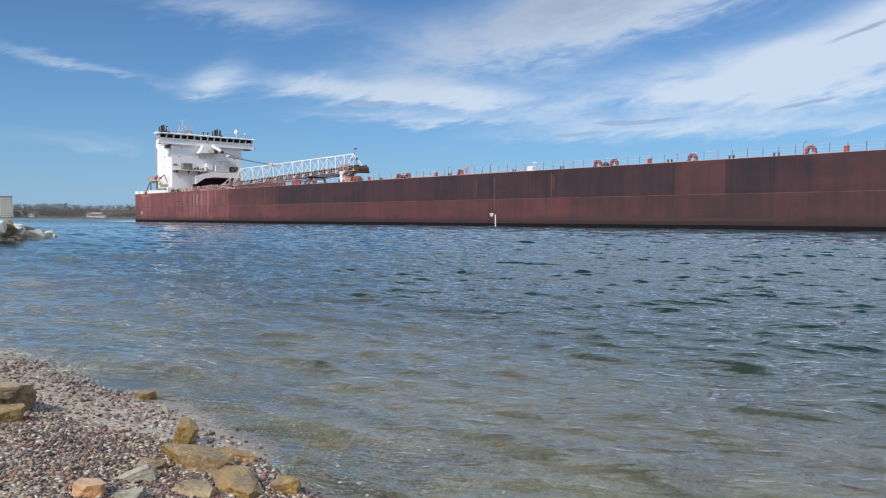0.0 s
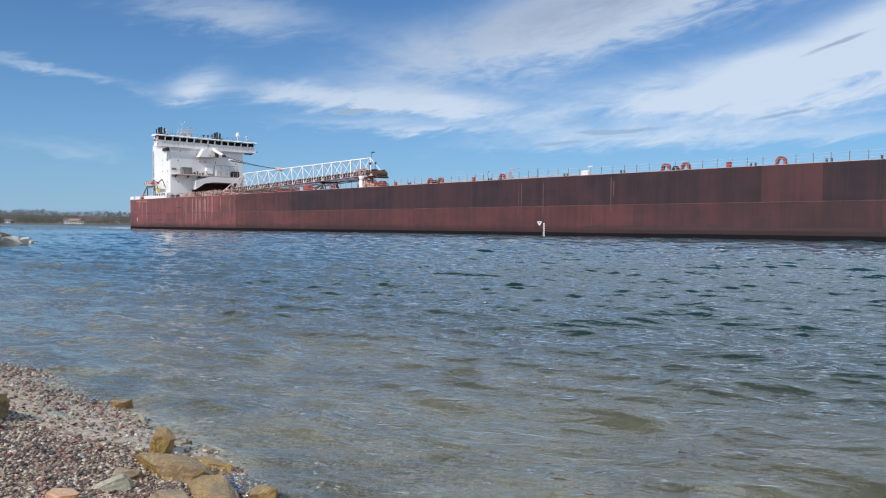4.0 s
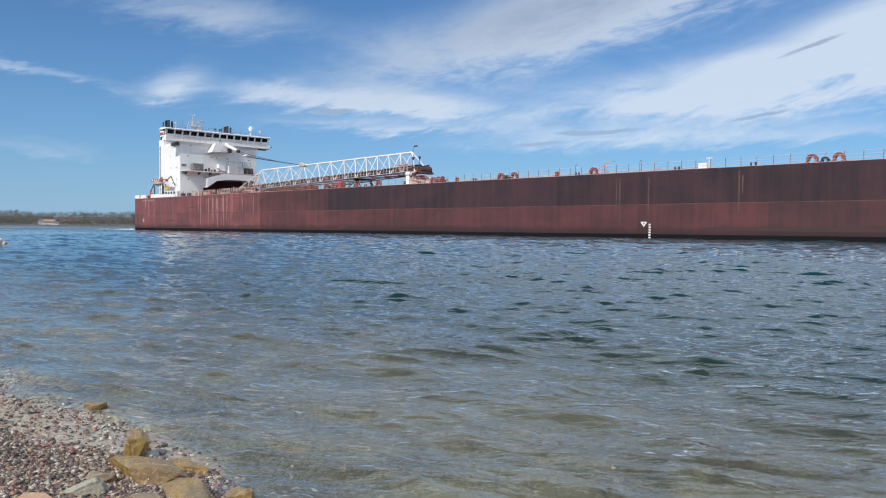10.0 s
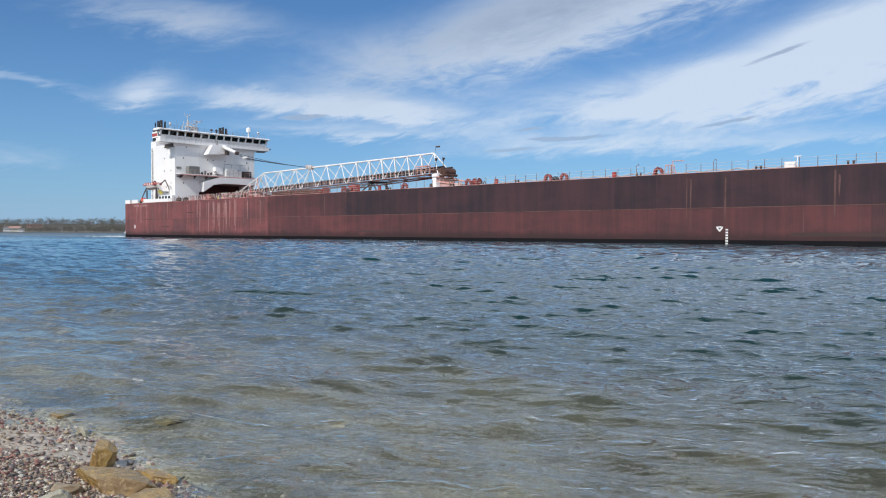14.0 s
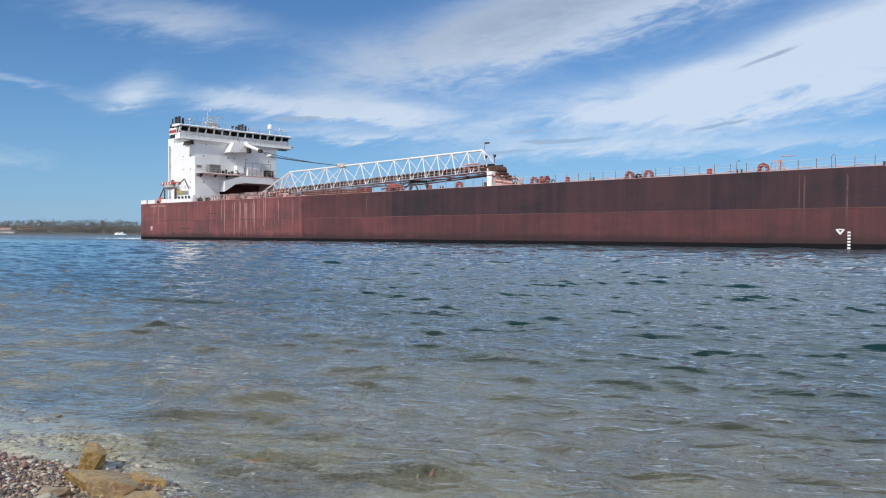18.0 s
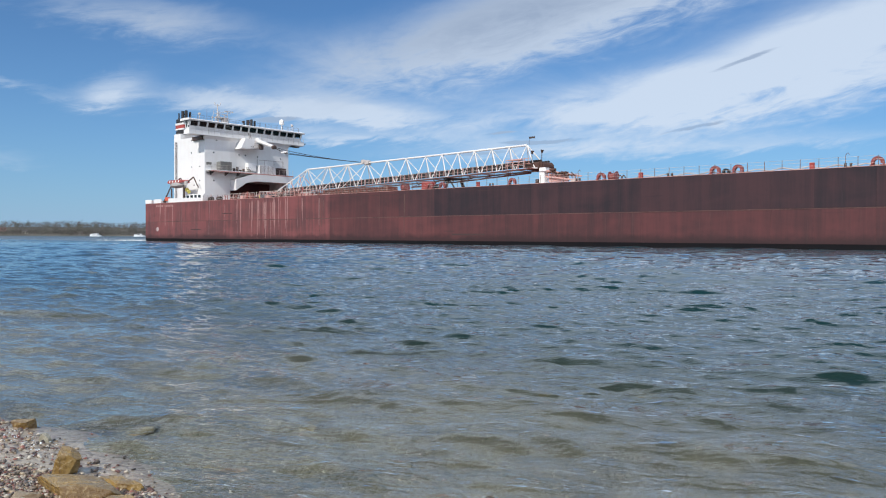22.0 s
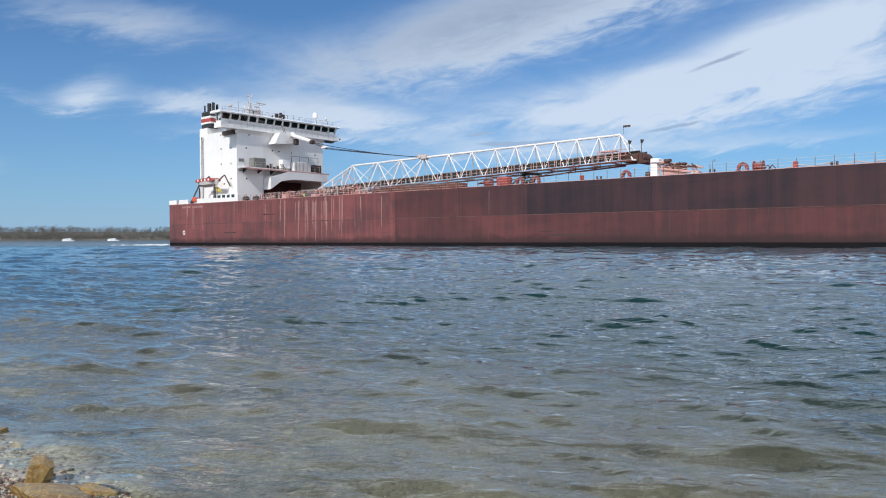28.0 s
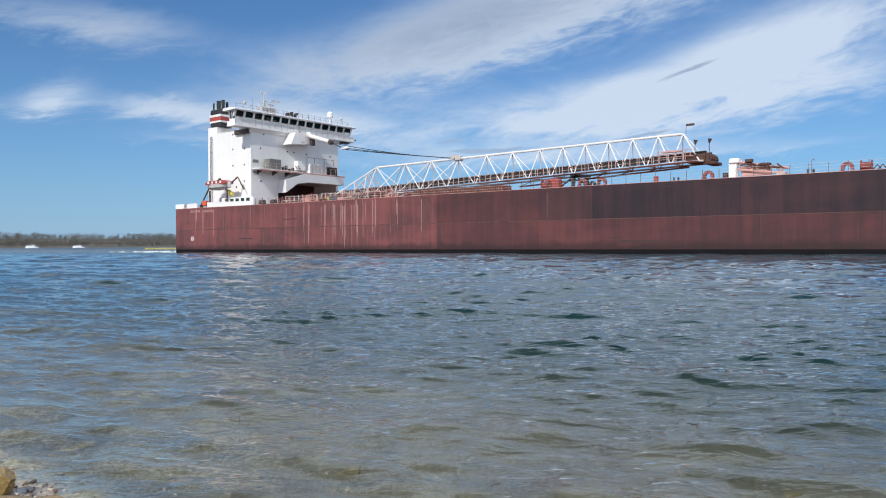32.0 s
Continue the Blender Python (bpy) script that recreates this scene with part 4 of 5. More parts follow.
# the far side's rail
post2 = part("rail_post", tube(B(), (0, 0, 0), (0, 0, 1.08), 0.035, n=5), "post", ship)
post2.matrix_basis = pose(23.0, BEAM - 0.3, DECK)
for i in range(1, 48):
    again(post2, ship, 23.0 + i * 5.3, BEAM - 0.3, DECK)
for z in (0.36, 0.7, 1.04):
    part("rail_wire", tube(B(), (23, BEAM - 0.3, DECK + z), (279, BEAM - 0.3, DECK + z), 0.016, n=4), "rail", ship)


def arch(w, h, thick, deep):
    """A thick horseshoe on two feet."""
    bm = B()
    outer, inner = [], []
    for i in range(13):
        a = -0.35 + (math.pi + 0.7) * i / 12
        c, s = math.cos(a), math.sin(a)
        outer.append((c * w / 2, h - w / 2 + s * w / 2))
        inner.append((c * (w / 2 - thick), h - w / 2 + s * (w / 2 - thick)))
    for i in range(12):
        prism(bm, (outer[i], outer[i + 1], inner[i + 1], inner[i]), 1, -deep / 2, deep / 2)
    for s in (-1, 1):
        box(bm, s * w * 0.40 - thick * 0.6, s * w * 0.40 + thick * 0.6, -deep * 0.7, deep * 0.7, 0, 0.18)
    bmesh.ops.remove_doubles(bm, verts=bm.verts, dist=0.001)
    return bm


def fairlead(x, y=0.75, turn=0, drum=False):
    if drum:
        bm = B()
        tube(bm, (-0.42, 0, 0.5), (0.42, 0, 0.5), 0.36, n=14)
        for s in (-1, 1):
            tube(bm, (s * 0.42, 0, 0.5), (s * 0.5, 0, 0.5), 0.55, n=16)
        box(bm, -0.46, 0.46, -0.3, 0.3, 0, 0.14)
        o = part("hose_reel", bm, "vent", ship, "red painted hose drum on deck")
    else:
        o = part("vent_arch", arch(1.15, 0.98, 0.30, 0.42), "vent", ship, "red horseshoe shaped vent on deck")
    o.matrix_basis = pose(x, y, DECK, 0, 0, turn)


for x in (84.5, 87.0, 99.6, 113.1, 127.3, 129.8, 170.2, 172.8, 184.1, 143.2, 197.9):
    fairlead(x)
for x in (114.75, 79.4):
    fairlead(x, drum=True)
small = part("vent_arch", arch(0.8, 0.62, 0.2, 0.4), "black", ship, "small black arch vent")
small.matrix_basis = pose(85.8, 0.75, DECK)
for x in (128.5, 171.5):
    again(small, ship, x, 0.75, DECK)
pot = part("deck_box", box(B(), -0.22, 0.22, -0.2, 0.2, 0, 0.72, 0.03), "red", ship, "small red fire box")
pot.matrix_basis = pose(93.7, 0.7, DECK)
for x in (137.3, 178.2, 118.4, 201.5):
    again(pot, ship, x, 0.7, DECK)

# a frame of poles beside the hose arch, small winches and bitts along the edge
bm = B()
for p, q in (((143.9, 0.6, 0), (144.2, 0.6, 1.15)), ((145.5, 0.6, 0), (145.2, 0.6, 1.15)), ((144.2, 0.6, 1.15), (145.2, 0.6, 1.15)), ((144.5, 0.6, 0), (144.5, 0.6, 1.15)), ((144.85, 0.6, 0), (144.85, 0.6, 1.15)), ((145.0, 0.6, 1.6), (146.5, 0.6, 1.55)), ((145.1, 0.6, 0), (145.1, 0.6, 1.6))):
    tube(bm, Vector(p) + Vector((0, 0, DECK)), Vector(q) + Vector((0, 0, DECK)), 0.05, n=5)
part("ladder_frame", bm, "pink", ship, "faded red gangway frame")
bm = B()
box(bm, 157.6, 158.7, 0.6, 1.4, DECK, DECK + 0.75, 0.08)
tube(bm, (158.9, 0.8, DECK), (158.9, 0.8, DECK + 1.25), 0.05)
box(bm, 158.6, 159.3, 0.75, 0.85, DECK + 1.2, DECK + 1.3)
part("winch", bm, "white", ship, "white mooring winch with a post")
bitt = B()
for s in (-0.25, 0.25):
    tube(bitt, (s, 0, 0), (s, 0, 0.42), 0.11, n=8)
    tube(bitt, (s, 0, 0.42), (s, 0, 0.47), 0.15, n=8)
box(bitt, -0.45, 0.45, -0.18, 0.18, 0, 0.08)
bitt = part("bitts", bitt, "dark", ship, "dark mooring bitts")
bitt.matrix_basis = pose(96.0, 0.8, DECK)
for x in (109.8, 140.6, 154.9, 164.0, 189.0, 194.2, 122.0, 181.0):
    again(bitt, ship, x, 0.8, DECK)
bm = B()
for s in (0, 1):
    tube(bm, (115.2 + s * 0.45, 0.8, DECK), (115.65 + s * 0.45, 0.8, DECK + 0.55), 0.06)
    tube(bm, (116.1 + s * 0.45, 0.8, DECK), (115.65 + s * 0.45, 0.8, DECK + 0.55), 0.06)
part("trestle", bm, "dark", ship, "dark trestle on deck")
hook = B()
tube(hook, (0, 0, 0), (0, 0, 1.25), 0.035), tube(hook, (0, 0, 1.25), (0.2, 0, 1.5), 0.03), tube(hook, (0.2, 0, 1.5), (0.34, 0, 1.3), 0.03)
hook = part("hook_post", hook, "post", ship, "thin hooked lamp post on deck")
hook.matrix_basis = pose(109.9, 0.6, DECK)
for x in (197.2, 140.4, 150.0):
    again(hook, ship, x, 0.6, DECK)
for i in range(16):
    x = 117.5 + i * 2.6
    part("pipe_bend", tube(tube(B(), (x, 1.0, DECK + 0.15), (x + 1.2, 1.0, DECK + 0.38), 0.06), (x + 1.2, 1.0, DECK + 0.38), (x + 2.5, 1.0, DECK + 0.15), 0.06), "rail", ship)

# white deck crane, folded
bm = B()
box(bm, 99.9, 100.8, 6.6, 7.6, DECK, DECK + 2.5, 0.08)
box(bm, 100.0, 101.1, 6.4, 7.8, DECK + 2.2, DECK + 2.75, 0.08)
crane = part("deck_crane", bm, "white", ship, "white folded deck crane with rust stains")
jib = B()
for y in (6.8, 7.5):
    tube(jib, (100.9, y, DECK + 2.3), (106.2, y, DECK + 1.35), 0.13, n=6)
    tube(jib, (100.9, y, DECK + 1.5), (106.0, y, DECK + 0.75), 0.12, n=6)
    for i in range(7):
        x = 101.1 + i * 0.75
        tube(jib, (x, y, DECK + 2.28 - (x - 100.9) * 0.18), (x + (0.7 if i % 2 else 0.1), y, DECK + 1.42 - (x - 100.9) * 0.14), 0.06, n=4)
part("jib", jib, "pink", crane, "pale rust stained folded jib")
hoses = B()
for i in range(9):
    x = 101.2 + i * 0.5
    tube(hoses, (x, 6.5, DECK + 1.9 - i * 0.07 + 0.25 * (i % 3)), (x + 0.75, 6.5, DECK + 2.05 - i * 0.1), 0.09, n=5)
box(hoses, 101.8, 102.6, 6.3, 6.9, DECK + 2.2, DECK + 2.55, 0.04), box(hoses, 103.4, 104.5, 6.2, 7.0, DECK + 1.75, DECK + 2.0, 0.04)
part("machinery", hoses, "rust", crane, "dark winch gear and hoses")
part("jib_plate", box(B(), 101.2, 104.4, 7.0, 7.3, DECK + 0.7, DECK + 1.9, 0.04), "pink", crane)
part("rest", prism(B(), ((104.6, DECK), (106.4, DECK), (105.7, DECK + 1.0), (105.2, DECK + 1.0)), 1, 6.7, 7.6), "rail", crane)
part("counterweight", box(B(), 99.2, 99.7, 6.7, 7.5, DECK + 0.3, DECK + 1.2, 0.05), "dark", crane)
part("base_plate", box(B(), 98.6, 106.6, 6.2, 8.0, DECK + 0.01, DECK + 0.30, 0.04), "white", crane)

# ---- aft house ----
HX0, HX1, HY0, HY1 = 5.2, 16.2, 4.7, 26.4
part("house_wall", box(B(), HX0, HX1, HY0, 10.9, DECK, 22.3), "white", ship, "white painted steel house walls")
part("house_wall", box(B(), HX0, HX1, 10.9, HY1, 13.4, 22.3), "white", ship)
part("house_wall", box(B(), HX0, 9.5, 10.9, HY1, DECK, 13.4), "white", ship)
part("house_wall", box(B(), 9.5, HX1, 25.9, HY1, DECK, 13.4), "white", ship)
part("tunnel_back", box(B(), 9.52, 9.6, 10.92, 25.88, DECK, 13.38), "tunnel", ship)
part("tunnel_side", box(B(), 9.6, HX1 - 0.05, 10.9 + 0.004, 10.96, DECK, 13.38), "tunnel", ship)
# weld strips dividing the wall plating
for y in (12.13, 20.2):
    part("wall_seam", box(B(), HX1, HX1 + 0.02, y, y + 0.05, 13.6, 22.0), "white", ship)
part("wall_seam", box(B(), 13.3, 13.36, HY0 - 0.02, HY0, DECK, 22.2), "white", ship)
for z in (12.2, 18.0):
    part("wall_seam", box(B(), HX0, HX1, HY0 - 0.015, HY0, z, z + 0.04), "white", ship)

# portholes
port = B()
tube(port, (-0.05, 0, 0), (0.035, 0, 0), 0.21, n=14)
port = part("porthole", port, "white", ship)
glass = part("pane", tube(B(), (0.03, 0, 0), (0.045, 0, 0), 0.17, n=14), "glass", port)
FRONT = [(7.57, 21.6), (6.82, 18.95), (13.1, 18.95), (14.73, 18.93), (17.9, 18.87), (24.16, 18.95), (6.87, 12.97), (10.0, 16.0)]
port.matrix_basis = pose(HX1, FRONT[0][0], FRONT[0][1])


def porthole(m):
    o = new("porthole", port.data)
    o.parent, o.matrix_basis = ship, m
    g = new("pane", glass.data)
    g.parent = o


for y, z in FRONT[1:]:
    porthole(pose(HX1, y, z))
for x, z in ((11.0, 21.7), (11.0, 19.0), (11.0, 15.97), (14.4, 21.65), (14.35, 18.9), (14.3, 15.92), (14.3, 12.94), (12.0, 12.0)):
    porthole(pose(x, HY0, z, 0, 0, -90))
part("vent_grille", box(B(), HX1, HX1 + 0.12, 5.1, 6.3, 16.2, 16.8), "grey", ship)
part("vent_grille", box(B(), HX1, HX1 + 0.10, 5.0, 5.9, 14.4, 14.6), "grey", ship)

# bridge: floor slab with wings, windows, roof
BX0, BX1, BY0, BY1 = 12.8, 17.0, 0.75, 30.3
bm = B()
box(bm, BX0, BX1, HY0 - 0.2, HY1 + 0.2, 22.35, 22.62), box(bm, BX1 - 2.4, BX1, BY0, HY0 - 0.2, 22.35, 22.62), box(bm, BX1 - 2.4, BX1, HY1 + 0.2, BY1, 22.35, 22.62)
prism(bm, ((BX0 + 0.5, 22.35), (BX1 - 0.4, 22.35), (HX1 + 0.05, 21.7), (BX0 + 0.5, 21.7)), 1, HY0 - 0.2, HY1 + 0.2)
part("bridge_floor", bm, "white", ship, "white bridge floor with projecting wings")
part("bridge_front", box(box(B(), BX1 - 2.2, BX1 - 0.75, BY0 + 0.4, BY1 - 0.4, 22.62, 24.15), BX0 + 0.5, BX1 - 2.2, HY0, HY1, 22.62, 23.75), "white", ship)
part("bulwark", box(B(), BX1 - 0.18, BX1 - 0.10, BY0, BY1, 22.62, 23.25), "white", ship, "white weather cloth along the bridge walk")
part("bulwark", box(B(), BX1 - 2.4, BX1 - 0.18, BY0 + 0.05, BY0 + 0.12, 22.62, 23.25), "white", ship)
part("wheelhouse_core", box(B(), BX1 - 2.0, BX1 - 1.5, BY0 + 1.2, BY1 - 1.2, 23.75, 25.1), "dark", ship)
NW = 14
step = (BY1 - BY0 - 0.8) / NW
for i in range(NW + 1):
    y = BY0 + 0.4 + i * step
    part("mullion", prism(B(), ((BX1 - 0.95, 24.1), (BX1 - 0.70, 24.1), (BX1 - 0.40, 25.15), (BX1 - 0.70, 25.15)), 1, y - 0.20, y + 0.20), "white", ship)
    if i < NW:
        bm = B()
        vs = [bm.verts.new(p) for p in ((BX1 - 0.74, y + 0.22, 24.30), (BX1 - 0.74, y + step - 0.22, 24.30), (BX1 - 0.46, y + step - 0.22, 25.12), (BX1 - 0.46, y + 0.22, 25.12))]
        bm.faces.new(vs)
        bmesh.ops.solidify(bm, geom=bm.faces[:], thickness=0.03)
        part("bridge_window", bm, "glass", ship)
for i in range(2):
    x = BX1 - 2.2 + i * 0.8
    part("mullion", tube(B(), (x, BY0 + 0.4, 23.7), (x, BY0 + 0.3, 25.15), 0.08, n=5), "white", ship)
    part("bridge_window", box(B(), x + 0.1, x + 0.7, BY0 + 0.37, BY0 + 0.40, 23.75, 25.1), "glass", ship)
bm = B()
prism(bm, ((BX0 + 0.9, 25.15), (BX1 + 0.15, 25.15), (BX1 + 0.2, 25.35), (BX1 - 0.5, 25.62), (BX0 + 1.2, 25.6), (BX0 + 0.9, 25.4)), 1, BY0 - 0.25, BY1 + 0.25)
# dark box added where the bridge wing shades the house side
part("wing_vent", box(B(), 12.0, 15.9, HY0 - 0.5, HY0 - 0.01, 21.5, 22.3, 0.05), "dark", ship, "dark box in place of shade under the bridge wing")
part("bridge_roof", bm, "white", ship, "white bridge roof with a sloping front edge")
for z in (23.4, 23.7, 24.0):
    part("bridge_rail", tube(B(), (BX1 - 0.05, BY0, z), (BX1 - 0.05, BY1, z), 0.025, n=4), "rail", ship)
bp = part("bridge_post", tube(B(), (0, 0, 0), (0, 0, 1.4), 0.03, n=4), "rail", ship)
bp.matrix_basis = pose(BX1 - 0.05, BY0, 22.62)
for i in range(1, 21):
    again(bp, ship, BX1 - 0.05, BY0 + i * (BY1 - BY0) / 20, 22.62)
part("wing_bracket", box(B(), 15.6, 16.6, 27.2, 29.3, 21.95, 22.15), "dark", ship)
part("wing_lamp", tube(B(), (BX1 - 0.1, BY1 + 0.2, 22.7), (BX1 + 0.1, BY1 + 0.4, 23.0), 0.12), "dark", ship)
# roof rail and gear
rp = part("roof_post", tube(B(), (0, 0, 0), (0, 0, 0.95), 0.03, n=4), "post", ship)
rp.matrix_basis = pose(BX1 - 0.9, BY0 + 0.8, 25.6)
for i in range(1, 19):
    again(rp, ship, BX1 - 0.9, BY0 + 0.8 + i * 1.55, 25.6)
for z in (26.05, 26.5):
    part("roof_rail", tube(B(), (BX1 - 0.9, BY0 + 0.8, z), (BX1 - 0.9, BY1 - 0.9, z), 0.02, n=4), "post", ship)
bm = B()
tube(bm, (15.0, 8.7, 25.6), (15.0, 8.5, 29.6), 0.16, 0.08), tube(bm, (15.0, 9.6, 25.6), (15.0, 8.6, 28.2), 0.08), tube(bm, (15.0, 7.8, 25.6), (15.0, 8.6, 27.5), 0.08)
tube(bm, (15.0, 8.6, 28.0), (15.0, 11.8, 27.95), 0.05), tube(bm, (15, 7.9, 29.3), (15, 9.2, 29.3), 0.05), tube(bm, (15, 8.0, 29.3), (15, 7.8, 29.9), 0.08), tube(bm, (15, 9.0, 29.3), (15, 9.3, 29.9), 0.08)
box(bm, 14.6, 15.4, 8.0, 10.6, 26.6, 26.8), box(bm, 14.7, 15.3, 9.5, 11.0, 25.6, 26.9)
tube(bm, (15.0, 10.2, 26.8), (15.0, 10.2, 27.5), 0.1), box(bm, 14.9, 15.1, 9.6, 10.9, 27.4, 27.6)
for z in (26.2, 26.9, 27.6):
    tube(bm, (14.7, 8.0, z), (15.3, 9.4, z), 0.05, n=4), tube(bm, (15.0, 8.2, z), (15.0, 9.2, z + 0.6), 0.05, n=4), tube(bm, (15.0, 9.2, z), (15.0, 8.2, z + 0.6), 0.05, n=4)
tube(bm, (15, 11.0, 25.6), (15, 11.0, 28.3), 0.06, n=5), box(bm, 14.9, 15.1, 10.2, 12.4, 28.2, 28.4), tube(bm, (15, 7.2, 25.6), (15, 7.6, 28.0), 0.05, n=5)
part("radar_mast", bm, "rail", ship, "pale radar mast with aerials")
bm = B()
bmesh.ops.create_uvsphere(bm, u_segments=14, v_segments=8, radius=0.55, matrix=pose(15.0, 25.4, 27.75))
tube(bm, (15, 25.4, 27.1), (15, 25.4, 27.75), 0.55, n=14), tube(bm, (15, 25.4, 25.6), (15, 25.4, 27.1), 0.14)
part("satellite_dome", bm, "white", ship, "white satellite dome on a short post")
for y, z, s in ((3.9, 26.9, 0.32), (28.0, 27.1, 0.32), (7.0, 26.5, 0.22)):
    bm = B()
    bmesh.ops.create_uvsphere(bm, u_segments=10, v_segments=7, radius=s, matrix=pose(15.5, y, z))
    tube(bm, (15.5, y, 25.6), (15.5, y, z), 0.07)
    part("searchlight", bm, "rail", ship, "round searchlight on a post")
for y, h in ((5.6, 2.4), (16.6, 2.0), (10.9, 1.2), (19.0, 1.4)):
    part("whip_aerial", tube(B(), (15.6, y, 25.6), (15.6, y, 25.6 + h), 0.035, 0.02, n=4), "post", ship)
for y in (14.5, 15.8):
    bm = B()
    tube(bm, (15.8, y, 25.6), (15.8, y, 26.3), 0.06), box(bm, 15.6, 16.1, y - 0.22, y + 0.22, 26.2, 26.6, 0.05)
    part("roof_lamp", bm, "dark", ship)

# funnels
for fy in (5.6, 22.6):
    fun = part("funnel", box(B(), 2.7, 6.1, fy, fy + 2.8, 23.76, 24.67, 0.2), "black", ship, "black funnel casing with red and white bands")
    part("white_band", box(B(), 2.67, 6.13, fy - 0.03, fy + 2.83, 24.67, 25.0), "white", fun)
    part("red_band", box(B(), 2.68, 6.12, fy - 0.02, fy + 2.82, 25.0, 25.76), "red", fun)
    part("white_band", box(B(), 2.67, 6.13, fy - 0.03, fy + 2.83, 25.76, 26.2), "white", fun)
    part("cap", box(B(), 2.7, 6.1, fy, fy + 2.8, 26.2, 27.2, 0.2), "black", fun)
    for px, py, h, pr in ((3.1, 0.6, 28.6, 0.16), (3.9, 0.9, 29.0, 0.2), (4.7, 0.7, 28.9, 0.3), (5.5, 1.0, 29.0, 0.32), (5.2, 2.1, 28.8, 0.26)):
        part("exhaust_pipe", tube(B(), (px, fy + py, 26.8), (px, fy + py, h), pr, n=10), "black", fun)
part("casing", box(B(), 2.4, HX0, 5.4, 26.0, DECK, 23.76), "white", ship, "white engine casing behind the house")
lad = B()
for s in (0, 0.5):
    tube(lad, (3.4 + s, 5.15, 9.2), (3.4 + s, 5.15, 22.0), 0.05, n=5)
for i in range(40):
    tube(lad, (3.4, 5.15, 9.4 + i * 0.32), (3.9, 5.15, 9.4 + i * 0.32), 0.03, n=4)
part("casing_ladder", lad, "dark", ship, "long dark ladder up the casing")

# platform with machinery on the house front
bm = B()
box(bm, HX1, 18.4, 4.9, 15.2, 14.95, 15.1), box(bm, HX1, 18.4, 15.2, 26.2, 14.75, 15.0)
part("platform", bm, "white", ship, "white platform across the house front")
for y in (6.0, 9.5, 12.5):
    part("platform_bracket", prism(B(), ((HX1, 14.95), (18.2, 14.95), (HX1, 14.1)), 1, y, y + 0.12), "dark", ship)
part("platform_edge", box(B(), 18.36, 18.46, 4.9, 26.2, 14.72, 14.96), "pink", ship)
pp = part("platform_post", tube(B(), (0, 0, 0), (0, 0, 1.1), 0.03, n=4), "rail", ship)
pp.matrix_basis = pose(18.35, 5.0, 15.1)
for i in range(1, 18):
    again(pp, ship, 18.35, 5.0 + i * 1.24, 15.05)
for z in (15.65, 16.15):
    part("platform_rail", tube(B(), (18.35, 4.95, z), (18.35, 26.2, z), 0.022, n=4), "rail", ship)
    part("platform_rail", tube(B(), (HX1, 4.95, z), (18.35, 4.95, z), 0.022, n=4), "rail", ship)
part("machinery_box", box(B(), 16.6, 18.1, 7.3, 10.1, 15.1, 17.0, 0.06), "grey", ship, "grey machinery box")
part("machinery_box", box(B(), 16.6, 18.1, 22.2, 24.4, 15.0, 16.6, 0.06), "dark", ship, "dark machinery box")
bm = B()
for i in range(5):
    tube(bm, (17.2, 10.4 + i * 0.8, 15.1), (17.2, 10.4 + i * 0.8, 15.6 + 0.25 * (i % 3)), 0.28, n=8)
part("winch_row", bm, "dark", ship, "dark winches on the platform")
part("white_locker", box(B(), 16.3, 17.5, 14.6, 16.6, 15.5, 17.2, 0.06), "white", ship)
part("white_locker", box(B(), 16.6, 18.0, 17.2, 21.6, 15.0, 16.9, 0.06), "white", ship)
for i in range(12):
    part("locker_rib", box(B(), 18.0, 18.05, 17.4 + i * 0.36, 17.45 + i * 0.36, 15.05, 16.85), "post", ship)
bm = B()
for y in (17.0, 19.0, 21.5, 24.0):
    tube(bm, (17.4, y, 16.9), (17.4, y, 18.1), 0.05, n=4)
tube(bm, (17.4, 17.0, 18.1), (17.4, 24.0, 18.1), 0.05, n=4)
part("pipe_frame", bm, "post", ship)
st = B()
for s in (0, 0.7):
    tube(st, (17.3 + s, 14.2, 16.2), (17.3 + s, 16.3, 13.9), 0.06, n=4)
for i in range(8):
    box(st, 17.3, 18.0, 14.2 + i * 0.27, 14.42 + i * 0.27, 16.05 - i * 0.29, 16.1 - i * 0.29)
part("stair", st, "dark", ship, "dark steel stair between platforms")
# white apron beam over the boom tunnel
bm = B()
prism(bm, ((10.9, 11.0), (10.9, 13.4), (15.2, 14.7), (25.9, 14.7), (25.9, 13.2), (16.4, 13.2), (13.6, 12.75)), 0, HX1, 18.5)
part("apron_beam", bm, "white", ship, "white overhanging beam above the boom tunnel")

# boom hoist: box, arm and wires
bm = B()
prism(bm, ((12.0, 20.1), (13.2, 22.4), (18.4, 22.4), (18.4, 20.9), (15.2, 20.3)), 0, HX1, 18.6)
part("hoist_box", bm, "white", ship, "white boxed hoist support on the house front")
cage = B()
for y in (15.3, 16.1, 17.0, 17.9):
    tube(cage, (19.0, y, 20.9), (19.0, y, 22.6), 0.035, n=4)
for z in (21.0, 21.5, 22.0, 22.5):
    tube(cage, (19.0, 15.3, z), (19.0, 17.9, z), 0.03, n=4)
part("ladder_cage", cage, "rail", ship)
lad2 = B()
for s in (0, 0.45):
    tube(lad2, (18.7, 14.7 + s, 20.6), (17.2, 14.7 + s, 24.2), 0.04, n=4)
for i in range(10):
    f = i / 10
    tube(lad2, (18.7 - 1.5 * f, 14.7, 20.6 + 3.6 * f), (18.7 - 1.5 * f, 15.15, 20.6 + 3.6 * f), 0.03, n=4)
part("bridge_ladder", lad2, "post", ship)
bm = B()
